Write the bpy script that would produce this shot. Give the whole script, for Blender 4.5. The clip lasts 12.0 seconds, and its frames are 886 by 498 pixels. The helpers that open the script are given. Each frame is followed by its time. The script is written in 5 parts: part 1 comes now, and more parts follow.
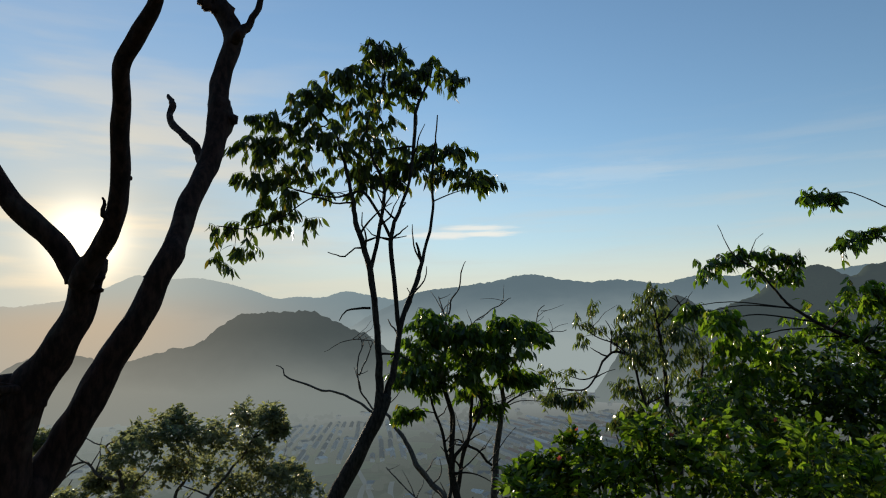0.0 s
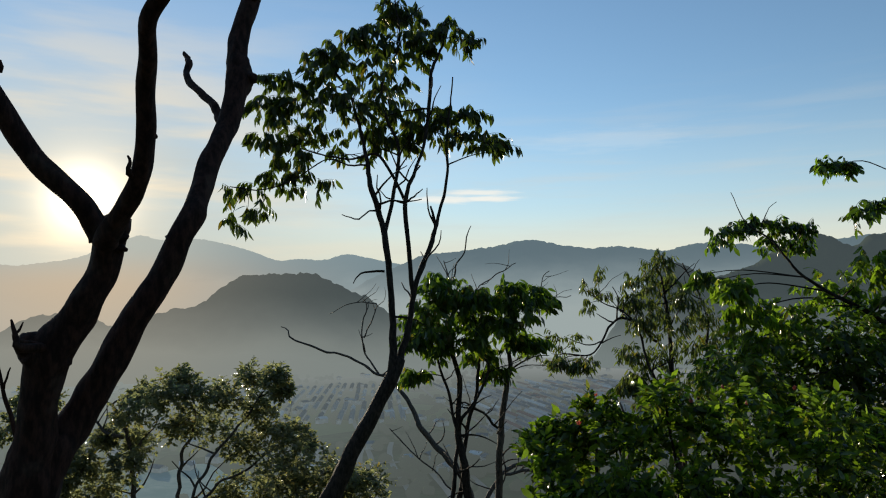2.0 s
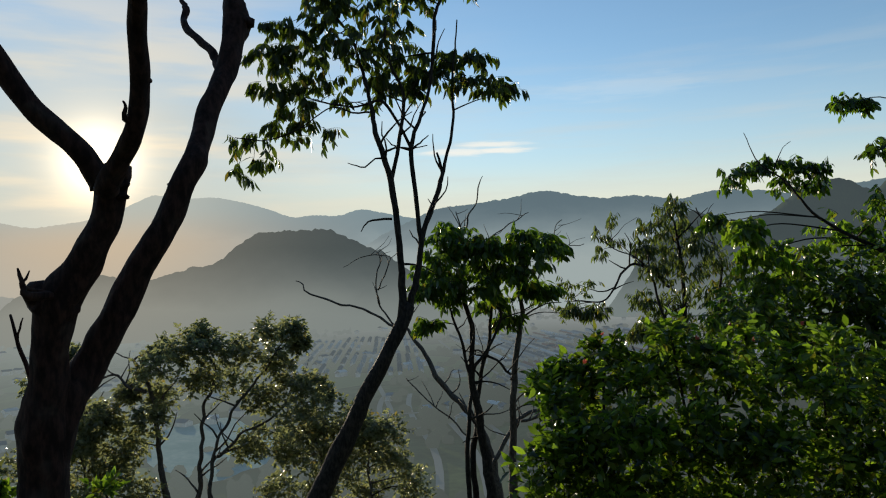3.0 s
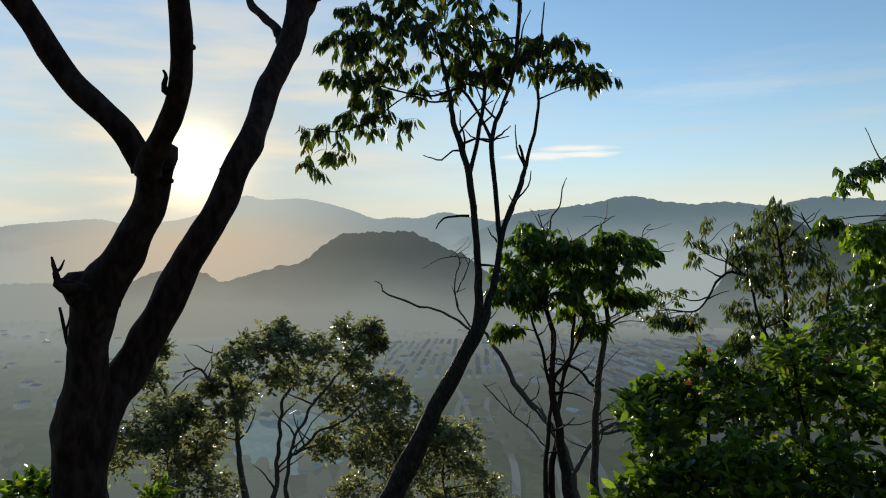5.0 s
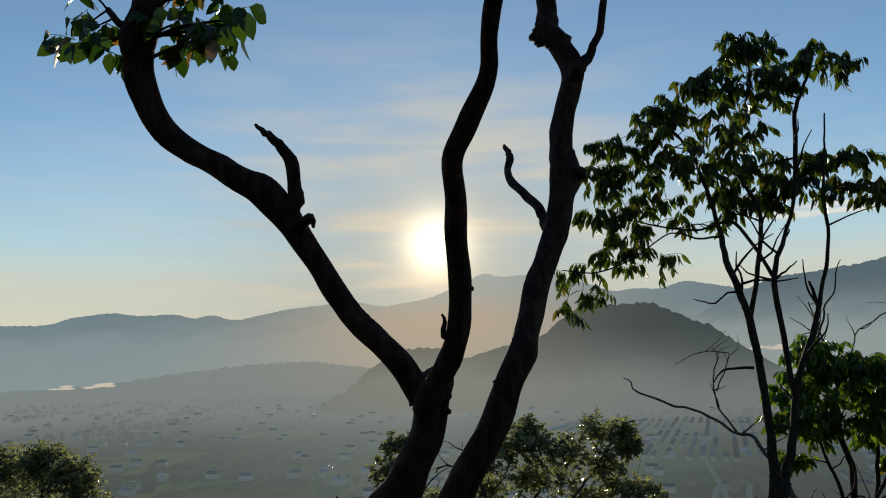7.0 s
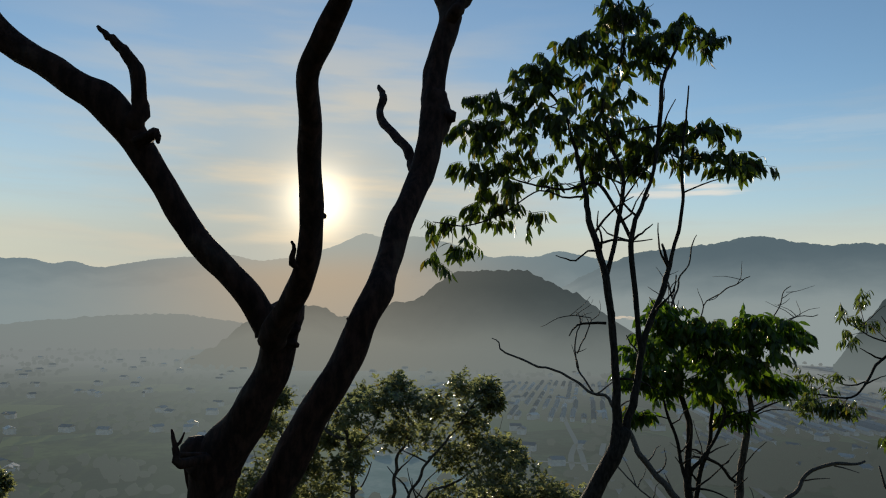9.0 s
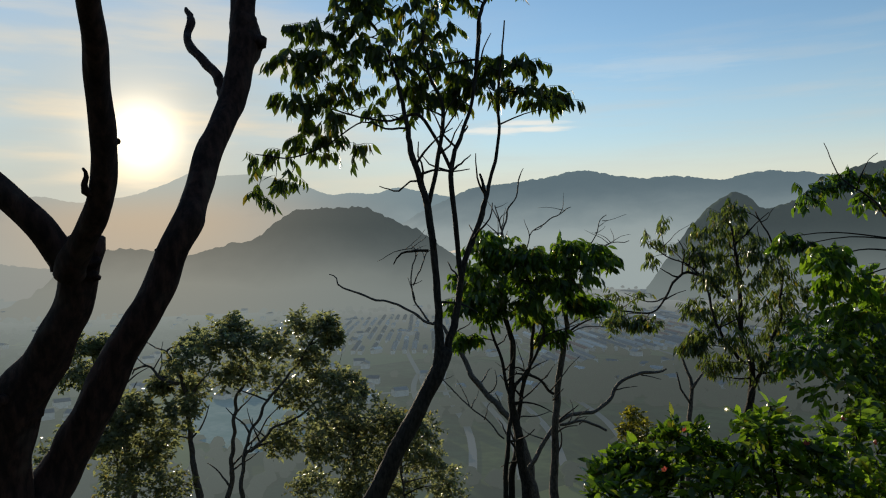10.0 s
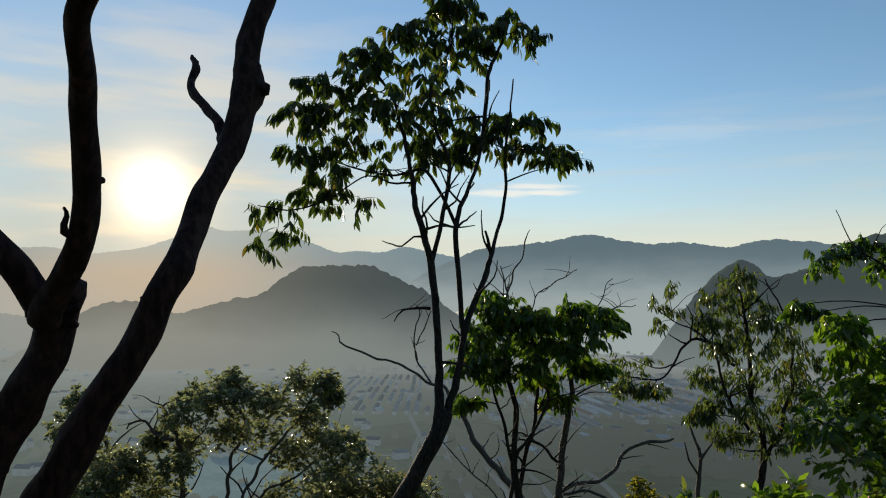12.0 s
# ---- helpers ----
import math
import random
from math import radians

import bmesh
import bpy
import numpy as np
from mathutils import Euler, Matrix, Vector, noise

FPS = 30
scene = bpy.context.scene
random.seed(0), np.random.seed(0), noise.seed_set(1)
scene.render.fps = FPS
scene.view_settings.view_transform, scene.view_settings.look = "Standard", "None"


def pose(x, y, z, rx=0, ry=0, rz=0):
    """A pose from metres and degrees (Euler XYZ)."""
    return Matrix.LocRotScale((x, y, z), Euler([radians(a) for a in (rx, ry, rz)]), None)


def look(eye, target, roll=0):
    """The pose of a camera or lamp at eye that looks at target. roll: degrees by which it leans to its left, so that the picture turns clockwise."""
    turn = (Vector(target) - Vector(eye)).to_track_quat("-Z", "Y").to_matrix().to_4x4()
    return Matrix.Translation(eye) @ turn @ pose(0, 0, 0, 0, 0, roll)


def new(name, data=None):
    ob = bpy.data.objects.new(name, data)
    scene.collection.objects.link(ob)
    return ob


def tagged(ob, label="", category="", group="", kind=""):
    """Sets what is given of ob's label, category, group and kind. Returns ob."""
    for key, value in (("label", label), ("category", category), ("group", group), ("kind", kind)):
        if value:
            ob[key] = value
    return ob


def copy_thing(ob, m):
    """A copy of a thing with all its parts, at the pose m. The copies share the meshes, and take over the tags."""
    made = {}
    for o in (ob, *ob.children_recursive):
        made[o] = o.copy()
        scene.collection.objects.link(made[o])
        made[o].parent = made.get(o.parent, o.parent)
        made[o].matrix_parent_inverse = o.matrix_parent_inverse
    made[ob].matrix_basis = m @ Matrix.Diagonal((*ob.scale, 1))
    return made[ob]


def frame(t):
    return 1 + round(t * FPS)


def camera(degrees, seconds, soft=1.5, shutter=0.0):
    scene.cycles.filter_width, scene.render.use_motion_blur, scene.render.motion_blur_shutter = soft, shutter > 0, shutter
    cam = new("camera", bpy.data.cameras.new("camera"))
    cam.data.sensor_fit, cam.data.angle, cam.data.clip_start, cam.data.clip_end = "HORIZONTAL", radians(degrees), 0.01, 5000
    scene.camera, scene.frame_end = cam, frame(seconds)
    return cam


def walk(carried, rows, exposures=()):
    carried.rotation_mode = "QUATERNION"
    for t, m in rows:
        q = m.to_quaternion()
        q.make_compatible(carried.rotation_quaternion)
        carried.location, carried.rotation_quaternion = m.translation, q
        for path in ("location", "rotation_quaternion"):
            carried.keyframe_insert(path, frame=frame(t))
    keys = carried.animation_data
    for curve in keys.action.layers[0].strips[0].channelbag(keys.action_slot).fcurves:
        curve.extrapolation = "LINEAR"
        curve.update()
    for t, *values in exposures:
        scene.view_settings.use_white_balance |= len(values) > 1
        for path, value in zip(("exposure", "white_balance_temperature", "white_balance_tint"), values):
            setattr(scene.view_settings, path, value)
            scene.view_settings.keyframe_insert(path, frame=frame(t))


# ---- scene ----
cam = camera(62.5, 12.0, soft=1.1)
PATH = [
    (0, (0.126, -0.142, 1.579), (0.205, 1.837, 1.856), -1.3),
    (0.5, (0.188, -0.148, 1.584), (0.654, 1.777, 1.862), -0.9),
    (1, (0.174, -0.158, 1.571), (0.63, 1.772, 1.835), -1.2),
    (1.5, (0.146, -0.151, 1.59), (0.41, 1.815, 1.839), -0.8),
    (2, (0.037, -0.115, 1.581), (0.111, 1.876, 1.761), -0.5),
    (2.5, (0.04, -0.086, 1.555), (0.047, 1.912, 1.638), -1.5),
    (2.7, (0.082, -0.101, 1.538), (0.115, 1.898, 1.604), -1.7),
    (4.5, (0.082, -0.017, 1.53), (0.033, 1.982, 1.566), -1.0),
    (5, (0.09, 0.276, 1.522), (-0.099, 2.266, 1.588), -0.3),
    (5.5, (0.111, 0.5, 1.784), (-0.167, 2.474, 1.941), -0.7),
    (6, (0.079, 0.481, 1.901), (-0.373, 2.419, 2.095), -2.5),
    (6.5, (-0.005, 0.448, 1.984), (-0.708, 2.302, 2.247), -2.0),
    (6.7, (-0.044, 0.436, 2.011), (-0.812, 2.261, 2.296), -2.2),
    (8.5, (-0.154, 0.473, 1.94), (-0.958, 2.293, 2.138), 1.6),
    (9, (-0.043, 0.52, 1.932), (-0.539, 2.45, 2.101), 1.0),
    (9.5, (0.038, 0.52, 1.928), (-0.157, 2.509, 1.982), -1.0),
    (10, (0.057, 0.469, 1.893), (-0.01, 2.468, 1.89), -0.9),
    (10.5, (0.053, 0.389, 1.881), (-0.017, 2.387, 1.927), -0.8),
    (11, (0.055, 0.297, 1.864), (-0.076, 2.289, 1.984), -0.7),
    (11.5, (0.041, 0.294, 1.862), (-0.092, 2.285, 1.999), 1.2),
    (11.9, (0.029, 0.29, 1.882), (-0.017, 2.283, 2.034), 2.2),
    (12, (0.067, 0.588, 1.878), (-0.015, 2.58, 2.04), 0.6),
]
walk(cam, [(t, look(eye, target, roll)) for t, eye, target, roll in PATH],
     [(0, 0.04), (1.5, 0.08), (2.5, 0.12), (4.5, 0.1), (5.0, 0.18), (5.5, 0.02), (6.5, -0.2), (8.5, -0.2), (9.0, -0.22), (9.5, -0.04), (10.5, 0.04), (12, 0.08)])

# ---- light ----
SUN_AZ, SUN_EL = radians(-24.2), radians(8.3)   # azimuth from +y towards +x, and height
SUN_DIR = Vector((math.sin(SUN_AZ) * math.cos(SUN_EL), math.cos(SUN_AZ) * math.cos(SUN_EL), math.sin(SUN_EL)))


class Nodes:
    """Short calls to build a node tree."""

    def __init__(self, tree):
        self.tree = tree
        tree.nodes.clear()

    def add(self, kind, props=None, **inputs):
        n = self.tree.nodes.new(kind)
        for k, v in (props or {}).items():
            setattr(n, k, v)
        for k, v in inputs.items():
            key = int(k[1:]) if k[0] == "i" and k[1:].isdigit() else k.replace("_", " ")
            self.put(n.inputs[key], v)
        return n

    def put(self, socket, v):
        if isinstance(v, bpy.types.Node):
            v = v.outputs[0]
        if isinstance(v, bpy.types.NodeSocket):
            self.tree.links.new(v, socket)
        elif isinstance(v, tuple) and len(v) == 3 and socket.type == "RGBA":
            socket.default_value = (*v, 1)
        else:
            socket.default_value = v

    def math(self, op, a, b=0.0, clamp=False):
        return self.add("ShaderNodeMath", {"operation": op, "use_clamp": clamp}, i0=a, i1=b)

    def mix(self, fac, a, b, blend="MIX"):
        n = self.tree.nodes.new("ShaderNodeMix")
        n.data_type, n.blend_type, n.clamp_factor = "RGBA", blend, True
        self.put(n.inputs[0], fac), self.put(n.inputs[6], a), self.put(n.inputs[7], b)
        return n.outputs[2]

    def noise(self, vec, scale, detail=4.0, rough=0.55):
        return self.add("ShaderNodeTexNoise", None, Vector=vec, Scale=scale, Detail=detail, Roughness=rough)

    def ramp(self, fac, lo, hi, a=0.0, b=1.0):
        return self.add("ShaderNodeMapRange", {"interpolation_type": "SMOOTHSTEP"}, i0=fac, i1=lo, i2=hi, i3=a, i4=b)


def build_world():
    world = bpy.data.worlds.new("sky")
    scene.world = world
    world.use_nodes = True
    n = Nodes(world.node_tree)
    way = n.add("ShaderNodeTexCoord").outputs["Generated"]
    sky = n.add("ShaderNodeTexSky", {"sky_type": "NISHITA", "sun_disc": False, "sun_elevation": SUN_EL, "sun_rotation": SUN_AZ,
                                     "altitude": 150.0, "air_density": 1.0, "dust_density": 0.03, "ozone_density": 2.5})
    near = n.add("ShaderNodeVectorMath", {"operation": "DOT_PRODUCT"}, i0=way, i1=tuple(SUN_DIR)).outputs["Value"]
    near = n.math("MAXIMUM", near, 0.0)
    xyz = n.add("ShaderNodeSeparateXYZ", None, i0=way)
    # thin streaks of cirrus, stretched along the horizon
    flat = n.add("ShaderNodeMapping", None, Vector=way, Scale=(2.2, 2.2, 26.0), Rotation=(0.05, 0.03, 0.0))
    veil = n.ramp(n.noise(flat, 1.6, 6.0, 0.6), 0.44, 0.72)
    band = n.math("MULTIPLY", n.ramp(xyz.outputs["Z"], 0.02, 0.1), n.ramp(xyz.outputs["Z"], 0.34, 0.16))
    veil = n.math("MULTIPLY", veil, n.math("MULTIPLY", band, 0.3))
    # a few thin bright wisps, one above the other
    curl = n.math("MULTIPLY", n.math("SUBTRACT", n.noise(n.add("ShaderNodeMapping", None, Vector=way, Scale=(9.0, 9.0, 90.0)), 2.4, 5.0, 0.62), 0.5), 1.5)
    wisp = 0.0
    for az, el, tilt, wide, thick, amount in ((2.4, 9.0, 1.0, 17.0, 170.0, 0.85), (4.8, 9.55, 6.0, 17.0, 190.0, 0.8), (5.8, 9.05, 4.0, 19.0, 220.0, 0.9), (15.5, 13.2, 5.0, 8.0, 60.0, 0.14)):
        at = Vector((math.sin(radians(az)) * math.cos(radians(el)), math.cos(radians(az)) * math.cos(radians(el)), math.sin(radians(el))))
        off = n.add("ShaderNodeVectorMath", {"operation": "SUBTRACT"}, i0=way, i1=tuple(at))
        off = n.add("ShaderNodeMapping", None, Vector=off, Rotation=(0, radians(tilt), 0), Scale=(wide, wide, thick))
        off = n.add("ShaderNodeVectorMath", {"operation": "LENGTH"}, i0=off).outputs["Value"]
        wisp = n.math("MAXIMUM", wisp, n.math("MULTIPLY", n.ramp(n.math("ADD", off, curl), 1.15, 0.25), amount))
    # bars of cloud round the sun, bright and dull in turn
    bars = n.noise(n.add("ShaderNodeMapping", None, Vector=way, Scale=(2.4, 2.4, 17.0), Rotation=(0.03, -0.05, 0.0)), 1.7, 5.0, 0.5)
    round_sun = n.math("MULTIPLY", n.math("POWER", near, 24.0), n.ramp(xyz.outputs["Z"], 0.55, 0.17))
    glow = n.math("MULTIPLY", n.math("POWER", near, 60.0), 0.04)
    ring = n.math("MULTIPLY", n.math("POWER", near, 330.0), 0.36)
    core = n.math("MULTIPLY", n.math("POWER", near, 1500.0), 1.5)
    base = n.mix(1.0, sky, (0.178, 0.173, 0.17), "MULTIPLY")
    base = n.mix(n.ramp(xyz.outputs["Z"], 0.3, 0.0, 0.0, 0.72), base, (0.55, 0.63, 0.62))
    base = n.mix(n.ramp(xyz.outputs["Z"], 0.15, 0.07, 0.0, 0.72), base, (0.76, 0.72, 0.56))
    base = n.mix(veil, base, (0.6, 0.6, 0.56))
    base = n.mix(n.math("MULTIPLY", round_sun, 0.85), base, (0.46, 0.49, 0.46))
    base = n.mix(n.math("MULTIPLY", n.ramp(bars, 0.4, 0.68), n.math("MULTIPLY", round_sun, 0.9)), base, (0.8, 0.7, 0.53))
    base = n.mix(n.math("MULTIPLY", wisp, 0.9), base, (0.9, 0.86, 0.77))
    for amount, tint in ((glow, (1.0, 0.66, 0.3)), (ring, (1.0, 0.66, 0.27)), (core, (1.0, 0.85, 0.6))):
        base = n.mix(1.0, base, n.mix(1.0, tint, n.add("ShaderNodeCombineXYZ", None, i0=amount, i1=amount, i2=amount), "MULTIPLY"), "ADD")
    back = n.add("ShaderNodeBackground", None, Color=base, Strength=1.0)
    n.add("ShaderNodeOutputWorld", None, Surface=back)


build_world()
lamp = bpy.data.lights.new("sun", "SUN")
lamp.energy, lamp.angle, lamp.color = 4.4, radians(0.6), (1.0, 0.83, 0.6)
new("sun", lamp).matrix_world = look((0, 0, 60), Vector((0, 0, 60)) - SUN_DIR)

# ---- materials ----


def material(name):
    m = bpy.data.materials.new(name)
    m.use_nodes = True
    return m, Nodes(m.node_tree)


def bark(name, dark, light, rough=0.85, scale=1.0, depth=0.6):
    m, n = material(name)
    where = n.add("ShaderNodeTexCoord").outputs["Object"]
    tall = n.add("ShaderNodeMapping", None, Vector=where, Scale=(1.0, 1.0, 0.35))
    ridges = n.noise(tall, 38.0 * scale, 6.0, 0.65)
    blotch = n.noise(where, 7.0 * scale, 3.0)
    colour = n.mix(n.ramp(ridges, 0.35, 0.7), dark, light)
    colour = n.mix(n.ramp(blotch, 0.55, 0.72, 0.0, 0.35), colour, (0.09, 0.07, 0.055))
    bump = n.add("ShaderNodeBump", None, Strength=depth, Distance=0.012, Height=ridges)
    skin = n.add("ShaderNodeBsdfPrincipled", None, Base_Color=colour, Roughness=rough, Specular_IOR_Level=0.18, Normal=bump)
    n.add("ShaderNodeOutputMaterial", None, Surface=skin)
    return m


def foliage(name, deep, fresh, old=(0.10, 0.07, 0.015), through_it=0.45, gloss=0.32, lit=(2.2, 2.4, 0.9)):
    m, n = material(name)
    own = n.add("ShaderNodeObjectInfo").outputs["Random"]
    isle = n.add("ShaderNodeNewGeometry").outputs["Random Per Island"]
    roll = n.math("FRACT", n.math("ADD", n.math("MULTIPLY", own, 7.31), isle))
    where = n.add("ShaderNodeTexCoord").outputs["Object"]
    colour = n.mix(roll, deep, fresh)
    colour = n.mix(n.ramp(roll, 0.93, 0.97, 0.0, 0.8), colour, old)
    colour = n.mix(n.ramp(n.noise(where, 60.0, 2.0), 0.5, 0.8, 0.0, 0.35), colour, deep)
    skin = n.add("ShaderNodeBsdfPrincipled", None, Base_Color=colour, Roughness=gloss, Specular_IOR_Level=0.5)
    light = n.mix(1.0, colour, lit, "MULTIPLY")
    back = n.add("ShaderNodeBsdfTranslucent", None, Color=light)
    both = n.add("ShaderNodeMixShader", None, i0=through_it, i1=skin, i2=back)
    n.add("ShaderNodeOutputMaterial", None, Surface=both)
    return m


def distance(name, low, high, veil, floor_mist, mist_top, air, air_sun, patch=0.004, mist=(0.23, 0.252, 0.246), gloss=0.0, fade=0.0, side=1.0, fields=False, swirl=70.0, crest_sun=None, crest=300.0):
    """Far land: its own colour, with lit morning haze painted over it as emission."""
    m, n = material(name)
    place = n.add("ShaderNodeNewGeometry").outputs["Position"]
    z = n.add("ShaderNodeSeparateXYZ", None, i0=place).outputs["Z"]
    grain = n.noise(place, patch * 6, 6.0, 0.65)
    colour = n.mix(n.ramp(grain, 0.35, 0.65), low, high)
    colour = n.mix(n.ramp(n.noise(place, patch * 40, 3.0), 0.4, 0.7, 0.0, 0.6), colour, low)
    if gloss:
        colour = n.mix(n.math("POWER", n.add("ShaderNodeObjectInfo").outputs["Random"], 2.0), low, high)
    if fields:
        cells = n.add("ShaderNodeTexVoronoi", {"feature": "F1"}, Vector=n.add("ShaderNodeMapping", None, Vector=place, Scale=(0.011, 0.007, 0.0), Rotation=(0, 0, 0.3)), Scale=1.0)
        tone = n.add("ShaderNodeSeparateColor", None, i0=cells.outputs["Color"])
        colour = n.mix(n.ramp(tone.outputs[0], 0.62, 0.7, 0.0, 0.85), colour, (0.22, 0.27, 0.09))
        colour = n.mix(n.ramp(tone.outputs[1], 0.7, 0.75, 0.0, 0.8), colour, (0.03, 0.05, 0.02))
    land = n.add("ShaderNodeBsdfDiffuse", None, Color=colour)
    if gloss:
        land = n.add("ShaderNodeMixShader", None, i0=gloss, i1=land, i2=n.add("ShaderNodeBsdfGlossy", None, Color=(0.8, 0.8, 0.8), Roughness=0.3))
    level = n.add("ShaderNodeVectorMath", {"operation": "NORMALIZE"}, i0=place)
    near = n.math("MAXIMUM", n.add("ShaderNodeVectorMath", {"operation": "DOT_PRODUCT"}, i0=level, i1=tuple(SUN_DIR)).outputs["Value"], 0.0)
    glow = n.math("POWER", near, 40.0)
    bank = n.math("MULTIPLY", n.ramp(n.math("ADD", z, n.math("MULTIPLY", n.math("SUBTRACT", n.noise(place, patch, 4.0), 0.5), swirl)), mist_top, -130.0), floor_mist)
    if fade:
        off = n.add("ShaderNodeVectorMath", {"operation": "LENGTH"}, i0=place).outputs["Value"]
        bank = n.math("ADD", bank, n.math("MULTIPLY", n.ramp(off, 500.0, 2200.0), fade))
    # painted haze dims off to the sides of the sun
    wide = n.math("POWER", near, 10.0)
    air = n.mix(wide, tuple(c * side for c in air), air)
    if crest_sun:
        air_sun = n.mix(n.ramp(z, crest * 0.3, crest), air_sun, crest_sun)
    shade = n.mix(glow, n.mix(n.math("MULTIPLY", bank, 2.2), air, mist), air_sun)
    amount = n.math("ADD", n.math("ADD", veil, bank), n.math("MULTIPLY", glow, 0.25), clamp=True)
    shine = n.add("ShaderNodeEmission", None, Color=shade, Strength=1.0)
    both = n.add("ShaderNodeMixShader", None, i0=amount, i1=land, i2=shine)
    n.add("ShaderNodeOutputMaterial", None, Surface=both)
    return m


BARK_DARK = bark("dark_bark", (0.012, 0.0062, 0.0052), (0.052, 0.026, 0.02))
BARK_GREY = bark("grey_bark", (0.013, 0.011, 0.009), (0.048, 0.04, 0.032), scale=2.0)
BARK_DEAD = bark("dead_wood", (0.05, 0.042, 0.036), (0.14, 0.12, 0.10), scale=1.5)
LEAF_DROOP = foliage("drooping_leaf", (0.016, 0.03, 0.008), (0.06, 0.082, 0.016), gloss=0.46)
LEAF_YOUNG = foliage("young_leaf", (0.02, 0.045, 0.008), (0.09, 0.14, 0.02), through_it=0.55)
# brighter, more translucent copy of the shrub leaf, painting its sunlit side
LEAF_SHRUB_LIT = foliage("shrub_leaf_lit", (0.04, 0.065, 0.01), (0.15, 0.2, 0.03), through_it=0.65, gloss=0.2, lit=(1.8, 2.3, 0.8))
LEAF_GREY = foliage("grey_green_leaf", (0.034, 0.05, 0.022), (0.09, 0.11, 0.045), through_it=0.52, gloss=0.17)
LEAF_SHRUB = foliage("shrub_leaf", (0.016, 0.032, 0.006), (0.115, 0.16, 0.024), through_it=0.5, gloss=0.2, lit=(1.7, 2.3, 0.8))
LEAF_GROVE = foliage("grove_leaf", (0.085, 0.095, 0.06), (0.165, 0.175, 0.105), through_it=0.62, gloss=0.24, lit=(2.0, 2.1, 1.4))
LEAF_BROAD = foliage("broad_leaf", (0.012, 0.03, 0.008), (0.03, 0.055, 0.012), (0.2, 0.09, 0.02))
LEAF_BUSH = foliage("bush_leaf", (0.014, 0.03, 0.006), (0.155, 0.205, 0.03), through_it=0.55, gloss=0.18, lit=(1.8, 2.3, 0.8))
LEAF_YELLOW = foliage("yellow_leaf", (0.08, 0.08, 0.015), (0.18, 0.16, 0.03))
PETAL = foliage("red_petal", (0.24, 0.04, 0.03), (0.4, 0.1, 0.06), (0.4, 0.12, 0.05), lit=(1.2, 1.2, 1.2))

# ---- building blocks ----


class Soup:
    """Vertices and faces gathered for one mesh."""

    def __init__(self):
        self.verts, self.faces, self.count = [], [], 0

    def add(self, verts, faces):
        self.verts.append(np.asarray(verts, float))
        self.faces.extend([tuple(i + self.count for i in f) for f in faces])
        self.count += len(verts)
        return self

    def mesh(self, name, smooth=True):
        me = bpy.data.meshes.new(name)
        me.from_pydata(np.concatenate(self.verts).tolist() if self.verts else [], [], self.faces)
        if smooth:
            me.polygons.foreach_set("use_smooth", [True] * len(me.polygons))
        me.update()
        return me


def part(name, soup, mat, parent=None, label="", smooth=True):
    ob = new(name, soup.mesh(name, smooth))
    ob.data.materials.append(mat)
    if parent is not None:
        ob.parent = parent
        ob.matrix_parent_inverse = parent.matrix_world.inverted()
    return tagged(ob, label)


def thing(name, place, label, category, group="", kind=""):
    ob = new(name)
    ob.location = place
    ob.matrix_world = Matrix.Translation(place)
    return tagged(ob, label, category, group, kind)


def curve(ctrl, step):
    """A smooth run of (x, y, z, r) through control points."""
    c = np.array(ctrl, float)
    c = np.vstack([2 * c[0] - c[1], c, 2 * c[-1] - c[-2]])
    rows = []
    for i in range(1, len(c) - 2):
        k = max(2, int(np.linalg.norm(c[i + 1, :3] - c[i, :3]) / step))
        for t in np.arange(k) / k:
            a, b, d, e = c[i - 1], c[i], c[i + 1], c[i + 2]
            rows.append(0.5 * (2 * b + (d - a) * t + (2 * a - 5 * b + 4 * d - e) * t ** 2 + (3 * b - a - 3 * d + e) * t ** 3))
    rows.append(c[-2])
    rows = np.array(rows)
    rows[:, 3] = np.maximum(rows[:, 3], np.min(c[1:-1, 3]) * 0.8)
    return rows


